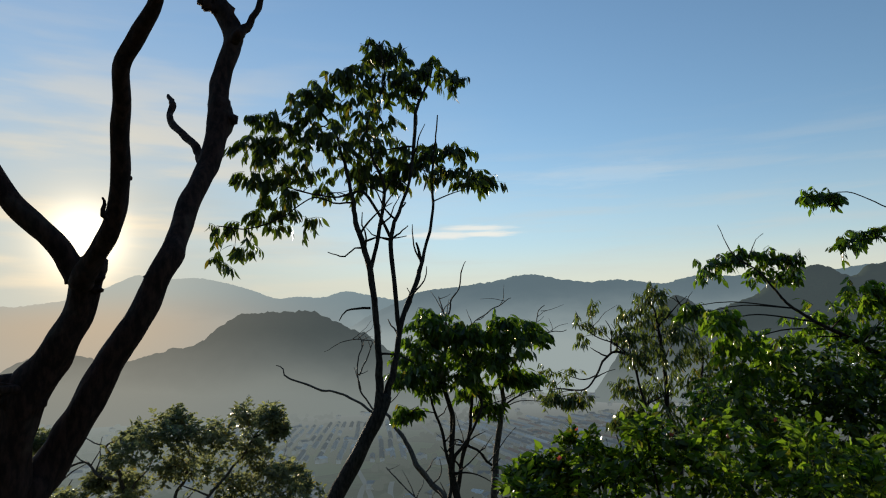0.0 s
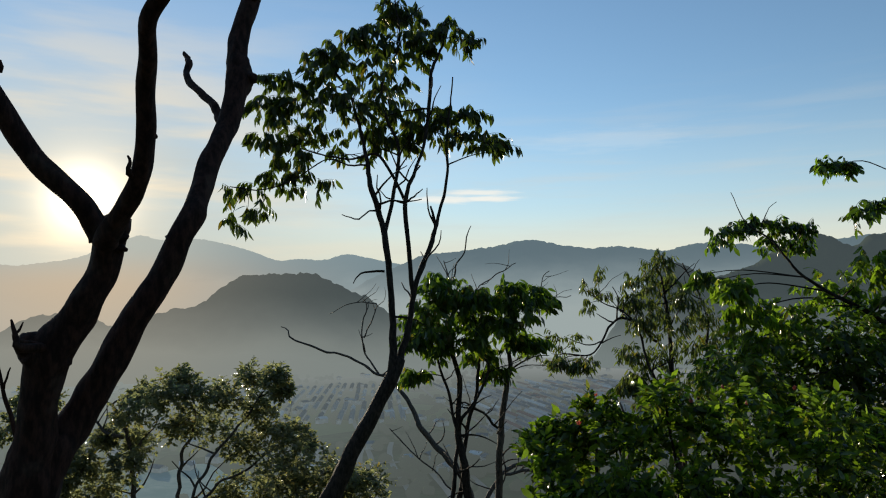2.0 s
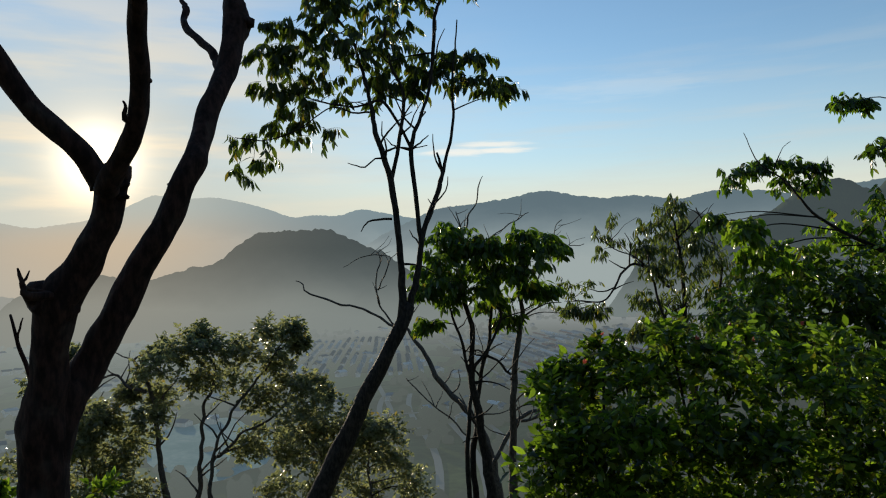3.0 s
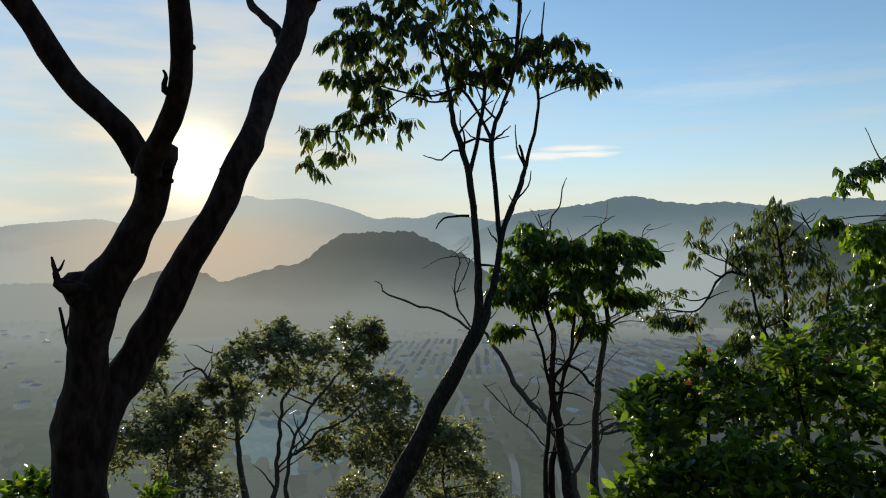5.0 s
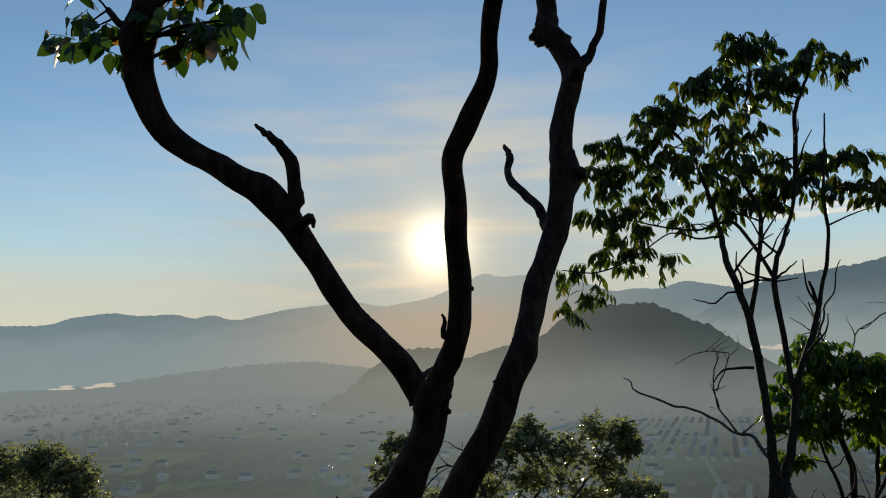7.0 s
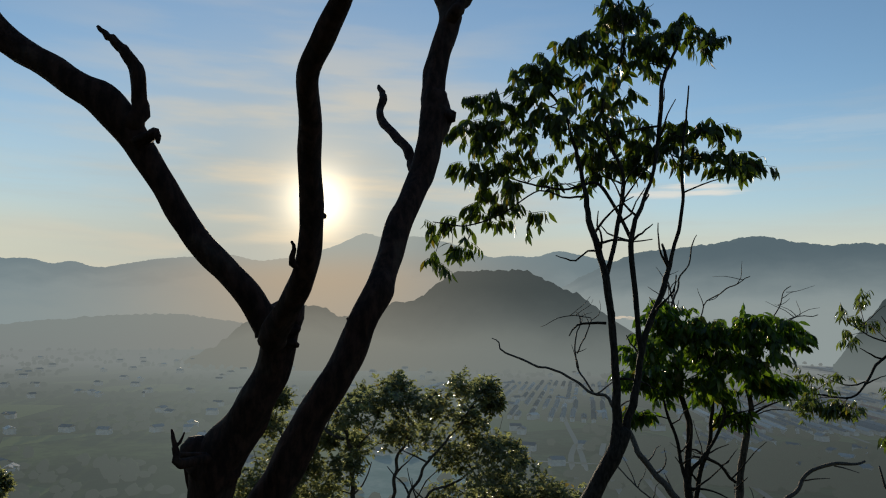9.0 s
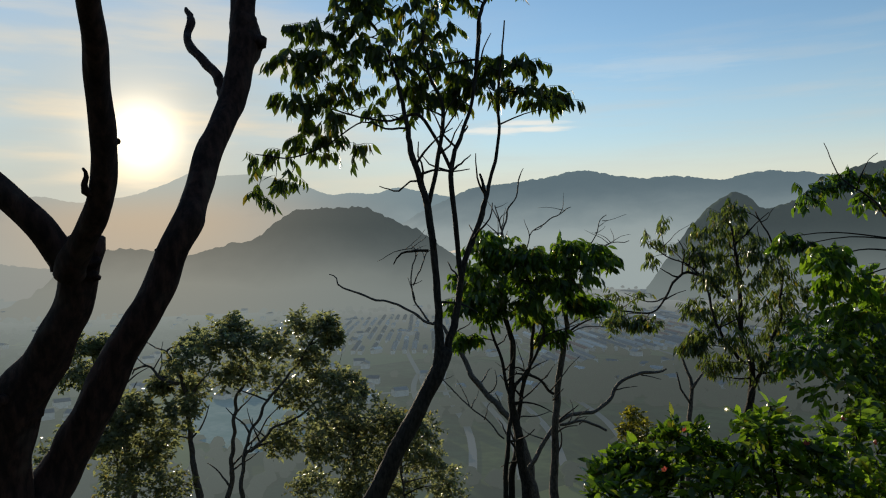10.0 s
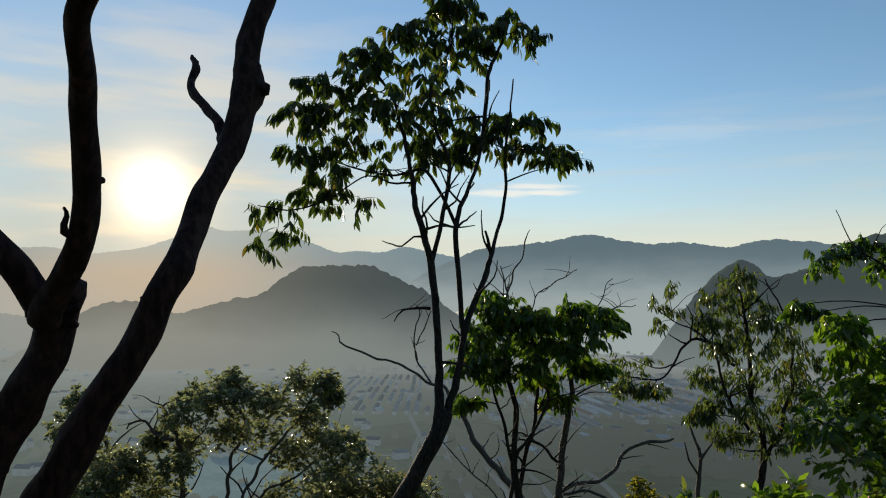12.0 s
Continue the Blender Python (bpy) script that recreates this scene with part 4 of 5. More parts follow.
# ---- ground and distance ----
VALLEY = -130.0


def ground_height(x, y):
    d = math.hypot(x, y)
    out = max(0.0, y - 0.4 * abs(x) * 0.2)
    top = 0.0 - 0.05 * d - 0.46 * max(0.0, out - 3.5) - 0.10 * max(0.0, -y - 6)
    if y < 3.5:
        # last term: unseen bank added behind the viewpoint to block sky light
        top = -0.05 * d - 0.03 * max(0.0, abs(x) - 4) + 0.75 * max(0.0, -y - 2.5 - 0.15 * abs(x))
        top = min(top, 34.0)
    foot = VALLEY + 1.2 * noise.noise(Vector((x * 0.004, y * 0.004, 0)))
    bumps = 0.12 * noise.noise(Vector((x * 0.5, y * 0.5, 3)))
    far = min(1.0, max(0.0, (d - 280) / 300))
    h = max(top + bumps, foot)
    return h * (1 - far) + foot * far


def build_ground():
    rings = [0.0] + [0.6 * 1.075 ** i for i in range(125)]
    rings = [r for r in rings if r < 4900] + [4920.0]
    turns = 160
    soup = Soup()
    verts = [(0, 0, ground_height(0, 0))]
    for r in rings[1:]:
        for k in range(turns):
            a = 2 * math.pi * k / turns
            verts.append((r * math.sin(a), r * math.cos(a), ground_height(r * math.sin(a), r * math.cos(a))))
    faces = [(0, 1 + (k + 1) % turns, 1 + k) for k in range(turns)]
    for i in range(len(rings) - 2):
        a, b = 1 + i * turns, 1 + (i + 1) * turns
        faces += [(a + k, a + (k + 1) % turns, b + (k + 1) % turns, b + k) for k in range(turns)]
    soup.add(verts, faces)
    ob = part("ground", soup, GROUND_NEAR, None, "grassy hilltop slope falling to a green valley with painted mist")
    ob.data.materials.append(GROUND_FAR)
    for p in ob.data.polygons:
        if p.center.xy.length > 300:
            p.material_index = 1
    tagged(ob, category="ground", kind="structure")


def ridge(name, peaks, far, deep, mat, rough, label, canopy=6.0):
    """A range of hills: its crest runs through the given summits (azimuth, height in degrees) and its slope comes forward to the valley."""
    az, el = np.array(peaks).T
    steps = int((az[-1] - az[0]) * far / 2500 * 9)
    soup, rows = Soup(), 16
    verts = []
    for i in range(steps + 1):
        a = az[0] + (az[-1] - az[0]) * i / steps
        h = np.mean(np.interp([a - 0.5, a - 0.25, a, a + 0.25, a + 0.5], az, el))
        crest = 1.6 + far * math.tan(radians(h))
        ar = radians(a)
        for j in range(rows + 3):
            s = j / rows
            d = far * (1 - deep * (1 - s))
            x, y = d * math.sin(ar), d * math.cos(ar)
            f = noise.noise(Vector((x * 0.004, y * 0.004, rough))) + 0.5 * noise.noise(Vector((x * 0.012, y * 0.012, rough)))
            leafy = canopy * (noise.noise(Vector((x * 0.05, y * 0.05, rough * 2))) + 0.6 * noise.noise(Vector((x * 0.13, y * 0.13, 5))))
            if s <= 1:
                z = VALLEY - 4 + (crest - VALLEY + 4) * (s ** 1.15) * (1 + 0.28 * f * (1 - s)) + leafy * min(1, 3 * s)
            else:
                z = VALLEY + (crest - VALLEY) * (1 - 3.0 * (s - 1)) + leafy
            verts.append((x, y, z))
    w = rows + 3
    faces = [(i * w + j, (i + 1) * w + j, (i + 1) * w + j + 1, i * w + j + 1) for i in range(steps) for j in range(w - 1)]
    soup.add(verts, faces)
    return tagged(part(name, soup, mat, None, label), category="mountain", kind="structure")


GROUND_NEAR, g = material("hillside_grass")
spot = g.add("ShaderNodeTexCoord").outputs["Object"]
mixed = g.mix(g.ramp(g.noise(spot, 3.0, 6.0), 0.35, 0.65), (0.05, 0.045, 0.02), (0.045, 0.07, 0.02))
g.add("ShaderNodeOutputMaterial", None, Surface=g.add("ShaderNodeBsdfPrincipled", None, Base_Color=mixed, Roughness=0.95,
      Normal=g.add("ShaderNodeBump", None, Strength=0.6, Distance=0.1, Height=g.noise(spot, 25.0, 4.0))))
# painted haze colours, given off as emission: in general, and towards the sun
VALLEY_HAZE, VALLEY_HAZE_SUN = (0.235, 0.272, 0.252), (0.28, 0.305, 0.27)
HILL_HAZE, HILL_HAZE_SUN = (0.115, 0.145, 0.155), (0.33, 0.3, 0.235)
GROUND_FAR = distance("valley_floor", (0.03, 0.05, 0.02), (0.14, 0.19, 0.07), 0.52, 0.0, -60.0, VALLEY_HAZE, VALLEY_HAZE_SUN, 0.0022, fade=0.5, side=0.36, fields=True)
build_ground()
# each range carries its haze and foot mist as painted emission
ridge("backdrop_far_mountains", FAR_RIDGE, 4600, 0.3, distance("far_mountain_air", (0.05, 0.07, 0.05), (0.06, 0.08, 0.05), 0.8, 0.34, 300.0, (0.21, 0.29, 0.325), (0.62, 0.47, 0.31), mist=(0.3, 0.355, 0.35), swirl=220.0, crest_sun=(0.47, 0.48, 0.42), crest=420.0), 1.0, "pale blue mountain range with morning haze painted on", 4.0)
ridge("backdrop_ridge", MID_RIDGE, 3300, 0.32, distance("ridge_air", (0.04, 0.06, 0.045), (0.05, 0.07, 0.05), 0.64, 0.62, 300.0, (0.165, 0.232, 0.268), (0.5, 0.42, 0.31), mist=(0.31, 0.36, 0.355), swirl=130.0), 2.0, "long blue-grey forested ridge with mist painted at its foot", 6.0)
ridge("backdrop_low_ridge", LOW_RIDGE, 2700, 0.12, distance("low_ridge_air", (0.04, 0.06, 0.04), (0.05, 0.07, 0.045), 0.93, 0.25, -20.0, (0.235, 0.272, 0.262), (0.36, 0.32, 0.26)), 3.0, "low dark tree-covered rise across the plain, with painted mist", 5.0)
ridge("backdrop_hill", HILL, 1900, 0.16, distance("hill_air", (0.035, 0.05, 0.03), (0.05, 0.065, 0.035), 0.42, 0.6, 70.0, HILL_HAZE, HILL_HAZE_SUN, mist=(0.185, 0.212, 0.202)), 4.0, "rounded dark forested limestone hill with mist painted at its foot", 6.0)
ridge("backdrop_side_hills", SIDE_HILL, 2100, 0.14, distance("side_hill_air", (0.035, 0.05, 0.03), (0.05, 0.065, 0.035), 0.4, 0.6, 70.0, HILL_HAZE, HILL_HAZE_SUN, mist=(0.16, 0.19, 0.185)), 5.0, "steep dark domed limestone hills covered with forest", 6.0)


def far_mist():
    """Bright banks of fog lying in the far valley, their sunlit glow painted as emission."""
    m, n = material("fog_glow")
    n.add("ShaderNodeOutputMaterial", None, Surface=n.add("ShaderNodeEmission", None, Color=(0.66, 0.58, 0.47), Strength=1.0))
    rnd = random.Random(4)
    # the last two glowing banks stand for a river-like glint
    for az, el, far, long in ((-1.2, -0.25, 2650, 120), (1.2, -0.15, 2650, 90), (-50.0, -1.85, 2400, 70), (-49.0, -1.75, 2400, 40)):
        soup = Soup()
        for _ in range(12):
            a = radians(az) + rnd.uniform(-1, 1) * long / far
            c = Vector((far * math.sin(a), far * math.cos(a), far * math.tan(radians(el)) + rnd.uniform(-5, 4)))
            size = Vector((long * rnd.uniform(0.1, 0.3), 20, rnd.uniform(1.0, 3.2)))
            verts, faces = [], []
            for i in range(7):
                for k in range(12):
                    t, p = math.pi * i / 6, 2 * math.pi * k / 12
                    verts.append((c.x + size.x * math.sin(t) * math.cos(p), c.y + size.y * math.sin(t) * math.sin(p), c.z + size.z * math.cos(t)))
            for i in range(6):
                faces += [(i * 12 + k, i * 12 + (k + 1) % 12, (i + 1) * 12 + (k + 1) % 12, (i + 1) * 12 + k) for k in range(12)]
            soup.add(verts, faces)
        tagged(part("backdrop_fog", soup, m, None, "bright fog bank lying in the far valley, sunlit glow painted on"), category="fog", kind="structure")


far_mist()


def pond():
    """A flooded field with an uneven edge at the foot of the slope, its sky sheen painted pale."""
    # pale matt colour painted for the sky's reflection, with haze emission over it
    water = distance("pond_water", (0.3, 0.42, 0.38), (0.42, 0.52, 0.47), 0.3, 0.0, -60.0, VALLEY_HAZE, VALLEY_HAZE_SUN, 0.006, side=0.36)
    verts = [(-172, 560, VALLEY + 3.0)]
    for k in range(40):
        a = 2 * math.pi * k / 40
        r = 1 + 0.3 * noise.noise(Vector((math.cos(a) * 1.5, math.sin(a) * 1.5, 2)))
        verts.append((-172 + 46 * r * math.sin(a) - 30 * r * math.cos(a), 560 + 95 * r * math.cos(a), VALLEY + 3.0))
    soup = Soup().add(verts, [(0, 1 + (k + 1) % 40, 1 + k) for k in range(40)])
    tagged(part("water", soup, water, None, "flooded field on the valley floor, sky sheen painted pale"), category="water", kind="structure")


pond()

# ---- trees ----


def slim(ctrl, share):
    """The same run, thinner."""
    return [(x, y, z, r * share) for x, y, z, r in ctrl]


def rooted(ctrl):
    """The run with a foot in the ground under its lower end."""
    x, y, z, r = ctrl[0]
    foot = ground_height(x, y)
    return [(x, y, foot - 0.12, r * 1.25), (x, y, (foot + z) / 2, r * 1.08)] + ctrl if z > foot + 0.1 else ctrl


def seated(ctrl, hosts):
    """The run with its lower end set into the heart of the nearest limb."""
    run = np.concatenate([curve(c, 0.04) for c in hosts])
    near = run[int(np.argmin(np.linalg.norm(run[:, :3] - np.array(ctrl[0][:3]), axis=1)))]
    return [(*near[:3], ctrl[0][3])] + ctrl


def bare_tree():
    tree = thing("bare_tree", (-1.3, 2.6, -0.2), "dark forked tree with smooth reddish bark and few leaves", "tree")
    limb("trunk", rooted(STEM_A), BARK_DARK, tree, 20, 0.02, 0.12)
    limb("trunk", rooted(STEM_B), BARK_DARK, tree, 20, 0.02, 0.12)
    for ctrl in (FORK_A, FORK_B):
        limb("limb", ctrl, BARK_DARK, tree, 18, 0.02, 0.12)
    hosts = (STEM_A, STEM_B, FORK_A, FORK_B)
    for ctrl in (STUB_A, SPUR_A, SPUR_B, SPUR_C, SPUR_D, SPUR_F, SPUR_G, SPUR_H, SPUR_I[:2]):
        limb("branch_stub", seated(ctrl, hosts), BARK_DARK, tree, 10, 0.015, 0.2)
    for ctrl in (KNOT_A, KNOT_B, KNOT_C, KNOT_D, KNOT_E, KNOT_F):
        limb("knot", seated(ctrl, hosts), BARK_DARK, tree, 12, 0.008, 0.45)
    stick = thing("dead_stick", (-1.5, 3.12, ground_height(-1.5, 3.12)), "thin dark dead stick standing behind the forked tree", "stick")
    limb("stem", rooted(STICK), BARK_DARK, stick, 8, 0.03, 0.15, kink=0.01)
    limb("branch", STICK_TIP, BARK_DARK, stick, 6, 0.02, 0.15)
    crown(BROAD, tree, LEAF_BROAD, BARK_DARK, 0.085, 0.62, 3, 1.0, 12, 60, (SPUR_H, FORK_A[-4:]), spray=5)


def leaning_tree():
    tree = thing("leaning_tree", LEAN_TRUNK[0][:3], "slender leaning tree with drooping glossy dark green leaves", "tree")
    (ax, ay, az, ar), (bx, by, bz, br) = LEAN_TRUNK[0], LEAN_TRUNK[2]
    slant = [(ax + (ax - bx) * k, ay + (ay - by) * k, az + (az - bz) * k, ar * (1 + 0.12 * k)) for k in (1.6, 0.8)]
    limb("trunk", slant + LEAN_TRUNK, BARK_GREY, tree, 14, 0.04, 0.1)
    limbs = (LEAN_A, LEAN_B, LEAN_C, LEAN_D, LEAN_E, LEAN_F, LEAN_G, LEAN_H, LEAN_I)
    for ctrl in limbs:
        limb("limb", ctrl, BARK_GREY, tree, 9, 0.04, 0.12)
    for k, ctrl in enumerate((LEAN_A, LEAN_B, LEAN_C, LEAN_E, LEAN_F)):
        side_twigs(ctrl, tree, BARK_GREY, 7, 0.3, 40 + k)
    crown(LEAN_TOP + LEAN_MASS + LEAN_LOW[:5] + LEAN_SIDE, tree, LEAF_DROOP, BARK_GREY, 0.09, 0.36, 12, 1.4, 3, 300, limbs, spray=8)
    crown(LEAN_LOW[5:], tree, LEAF_DROOP, BARK_GREY, 0.088, 0.34, 5, 1.6, 4, 100, limbs, spray=7)


def young_tree():
    tree = thing("young_tree", YOUNG_A[0][:3], "young tree with a flat crown of fresh green leaves", "tree")
    limbs = (YOUNG_A, YOUNG_B, YOUNG_C, YOUNG_D, YOUNG_E, YOUNG_F)
    for ctrl in limbs:
        limb("limb", rooted(ctrl) if ctrl in (YOUNG_A, YOUNG_B, YOUNG_E, YOUNG_F) else ctrl, BARK_DEAD if ctrl is YOUNG_B else BARK_GREY, tree, 9, 0.05, 0.15, kink=0.045)
    for k, ctrl in enumerate(limbs):
        side_twigs(ctrl, tree, BARK_GREY, 6, 0.45, 20 + k)
    crown(YOUNG_CROWN, tree, LEAF_YOUNG, BARK_GREY, 0.12, 0.4, 28, 1.0, 5, 300, limbs, spray=7, grow=1.12)
    crown(YOUNG_FRINGE, tree, LEAF_GREY, BARK_DEAD, 0.085, 0.3, 9, 1.2, 15, 0, limbs + (SLIM_D,), spray=6, wild=0.4, grow=1.5)


def dead_tree():
    tree = thing("dead_tree", DEAD_A[0][:3], "leafless grey dead tree with crooked bare branches", "tree")
    limb("trunk", slim(rooted(DEAD_A), 0.85), BARK_DEAD, tree, 8, 0.08, 0.18, kink=0.07)
    for ctrl in (DEAD_B, DEAD_B2, DEAD_C, DEAD_C2, DEAD_D, DEAD_E, DEAD_F, DEAD_G, DEAD_H, DEAD_I):
        limb("branch", slim(ctrl, 0.68), BARK_DEAD, tree, 7, 0.08, 0.18, kink=0.07)
        side_twigs(ctrl, tree, BARK_DEAD, 4, 0.55, len(ctrl) + int(ctrl[0][0] * 10))
    side_twigs(DEAD_A, tree, BARK_DEAD, 6, 0.7, 5)
    small = thing("bare_sapling", SAP_A[0][:3], "small leafless sapling on the slope", "tree")
    limb("trunk", rooted(SAP_A), BARK_DEAD, small, 7, 0.1, 0.15)
    for ctrl in (SAP_B, SAP_C):
        limb("branch", ctrl, BARK_DEAD, small, 6, 0.1, 0.15)
    stump = thing("broken_stem", SAP_D[0][:3], "broken brown stem sticking up out of the bushes", "stem")
    limb("trunk", rooted(SAP_D), BARK_DARK, stump, 7, 0.05, 0.15)
    limb("branch", SAP_E, BARK_DARK, stump, 6, 0.05, 0.15)


def slim_tree():
    tree = thing("slim_tree", SLIM_A[0][:3], "slim tree with sparse narrow shiny grey-green leaves", "tree")
    limbs = (SLIM_A, SLIM_B, SLIM_C, SLIM_D, SLIM_E)
    for ctrl in limbs:
        limb("limb", slim(rooted(ctrl) if ctrl is SLIM_A else ctrl, 0.7), BARK_GREY, tree, 8, 0.06, 0.15, kink=0.05)
    for k, ctrl in enumerate((SLIM_A, SLIM_B, SLIM_C, SLIM_D)):
        side_twigs(ctrl, tree, BARK_GREY, 6, 0.5, 30 + k)
    crown(SLIM_UP[:9] + SLIM_MID, tree, LEAF_GREY, BARK_GREY, 0.12, 0.24, 36, 1.5, 6, 300, limbs, wild=0.3, grow=1.25)
    crown(SLIM_UP[9:], tree, LEAF_GREY, BARK_GREY, 0.12, 0.24, 8, 1.6, 16, 40, limbs, wild=0.2, grow=1.2)


def tall_shrub():
    tree = thing("tall_shrub", TALL_A[0][:3], "tall dense shrub with arching branches of drooping leaves", "shrub")
    limbs = (TALL_A, TALL_B, TALL_C, TALL_D, TALL_E)
    for ctrl in limbs:
        limb("limb", rooted(ctrl) if ctrl is TALL_A else ctrl, BARK_GREY, tree, 8, 0.06, 0.12)
    crown(TALL_TIPS + TALL_RIGHT, tree, LEAF_SHRUB, BARK_GREY, 0.095, 0.4, 12, 1.0, 7, 300, limbs, spray=8)
    # brighter leaf copy paints the sunlit left edge; the rest keeps the darker one
    crown(TALL_MASS[:8], tree, LEAF_SHRUB_LIT, BARK_GREY, 0.095, 0.4, 42, 0.9, 14, 0, limbs, spray=7, wild=0.2, grow=1.1)
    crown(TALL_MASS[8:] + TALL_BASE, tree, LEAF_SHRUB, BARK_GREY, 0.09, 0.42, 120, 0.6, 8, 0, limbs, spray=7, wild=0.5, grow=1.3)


def stems(clusters, rnd):
    """Thin upright stems from the ground to every other leaf cluster."""
    runs = []
    for x, y, z, r in clusters[::2]:
        bx, by = x + rnd.uniform(-0.2, 0.2), y + rnd.uniform(-0.2, 0.2)
        foot = ground_height(bx, by)
        runs.append([(bx, by, foot - 0.05, 0.012), ((x + bx) / 2 + 0.04, (y + by) / 2, (foot + z) / 2, 0.009), (x, y, z, 0.005)])
    return runs


def low_bush():
    tree = thing("low_bush", (1.3, 3.2, ground_height(1.3, 3.2)), "low dense bush with small glossy leaves and red flowers", "bush")
    runs = stems(BUSH_TOP + BUSH_MID, random.Random(2))
    for ctrl in runs:
        limb("stem", ctrl, BARK_GREY, tree, 6, 0.08, 0.1)
    skirt = [(x, y + 0.05, ground_height(x, y) + up, 0.24) for x, y, z, r in BUSH_LOW for up in (0.15, 0.45, 0.7) if up < z]
    crown(BUSH_TOP + BUSH_MID, tree, LEAF_BUSH, BARK_GREY, 0.06, 0.42, 44, 0.1, 8, 300, wild=0.9, spray=6, grow=1.2)
    crown(BUSH_LOW + skirt, tree, LEAF_BUSH, BARK_GREY, 0.06, 0.42, 120, 0.1, 18, 0, wild=0.9, spray=6, grow=1.15)
    petals = Soup()
    for k in range(5):
        a = 2 * math.pi * k / 5
        shape, faces = leaf_shape(0.7, -0.3, 0.3)
        turn = np.array(Euler((0, -0.5, a)).to_matrix())
        petals.add(shape @ turn.T, faces)
    bloom = petals.mesh("flower")
    bloom.materials.append(PETAL)
    for x, y, z in ((0.83, 3.12, 1.22), (1.42, 3.2, 1.24), (1.48, 3.1, 1.18), (1.2, 3.0, 1.2), (0.72, 2.98, 1.12), (1.7, 3.1, 1.25)):
        ob = new("flower", bloom)
        ob.parent, ob.matrix_parent_inverse = tree, tree.matrix_world.inverted()
        ob.matrix_basis = Matrix.Translation((x, y, z)) @ Euler((x * 3, y * 5, z * 9)).to_matrix().to_4x4() @ Matrix.Scale(0.017, 4)
        tagged(ob, "small red flower")
    gold = thing("yellow_bush", (YELLOW[3][0], YELLOW[3][1], ground_height(*YELLOW[3][:2])), "small yellowish-green bush on the slope", "bush")
    for ctrl in stems(YELLOW, random.Random(3)):
        limb("stem", ctrl, BARK_GREY, gold, 6, 0.1, 0.1)
    crown(YELLOW, gold, LEAF_YELLOW, BARK_GREY, 0.06, 0.4, 40, 0.4, 9, 0, wild=0.6)
    sprig = thing("shrub_sprig", (SPRIG[0][0], SPRIG[0][1], ground_height(*SPRIG[0][:2])), "fresh green shrub tips beside the forked tree", "shrub")
    for ctrl in stems(SPRIG, random.Random(5)):
        limb("stem", ctrl, BARK_GREY, sprig, 6, 0.1, 0.1)
    crown(SPRIG, sprig, LEAF_BUSH, BARK_GREY, 0.06, 0.46, 12, 0.1, 11, 60, wild=0.9)


def grove():
    tree = thing("hillside_tree", GROVE_A[0][:3], "hazy small-leaved tree on the slope below", "tree")
    limbs = (GROVE_A, GROVE_B, GROVE_C, GROVE_D, GROVE_E, GROVE_F, GROVE_G, GROVE_H, GROVE_I)
    for k, ctrl in enumerate(limbs):
        limb("limb", slim(rooted(ctrl), 0.75) if ctrl not in (GROVE_E, GROVE_I) else ctrl, BARK_DEAD, tree, 8, 0.08, 0.15, kink=0.09)
        side_twigs(ctrl, tree, BARK_DEAD, 5, 0.9, 60 + k, 0.9)
    crown(GROVE_TOP + GROVE_LOW + GROVE_BASE, tree, LEAF_GROVE, BARK_GREY, 0.12, 0.5, 105, 0.3, 9, 0, limbs, spray=7, wild=0.6, grow=1.28, tie=0.018)
    far = thing("round_tree", (-22.5, 18, ground_height(-22.5, 18)), "round dark bushy tree at the edge of the slope", "tree")
    limb("trunk", rooted([(-22.5, 18, -5.5, 0.14), (-22.4, 18, -3.5, 0.1), (-22.6, 18, -1.8, 0.05)]), BARK_GREY, far)
    crown(CORNER, far, LEAF_GROVE, BARK_GREY, 0.2, 0.5, 260, 0.3, 10, 0, ([(-22.5, 18, -5.5, 0.14), (-22.4, 18, -3.5, 0.1), (-22.6, 18, -1.8, 0.05)],), wild=0.6, simple=True)


bare_tree()
leaning_tree()
young_tree()
dead_tree()
slim_tree()
tall_shrub()
low_bush()
grove()

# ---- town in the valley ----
# town colours, each with the valley's haze painted in as emission
TOWN_WALL = distance("town_wall", (0.55, 0.52, 0.5), (0.75, 0.72, 0.68), 0.4, 0.0, -60.0, VALLEY_HAZE, VALLEY_HAZE_SUN, 0.05, fade=0.4, side=0.36)
TOWN_ROOF = distance("town_roof", (0.2, 0.17, 0.15), (0.8, 0.73, 0.64), 0.22, 0.0, -60.0, VALLEY_HAZE, VALLEY_HAZE_SUN, 0.03, gloss=0.1, fade=0.3, side=0.36)
TOWN_RED = distance("town_red_roof", (0.25, 0.09, 0.06), (0.36, 0.16, 0.11), 0.3, 0.0, -60.0, VALLEY_HAZE, VALLEY_HAZE_SUN, 0.03, gloss=0.08, fade=0.4, side=0.36)
TOWN_ROAD = distance("town_road", (0.2, 0.2, 0.2), (0.3, 0.3, 0.29), 0.6, 0.0, -60.0, VALLEY_HAZE, VALLEY_HAZE_SUN, 0.02, gloss=0.08, fade=0.4, side=0.36)
VALLEY_TREE = distance("valley_tree", (0.02, 0.035, 0.015), (0.05, 0.075, 0.03), 0.64, 0.0, -60.0, VALLEY_HAZE, VALLEY_HAZE_SUN, 0.02, fade=0.34, side=0.36)


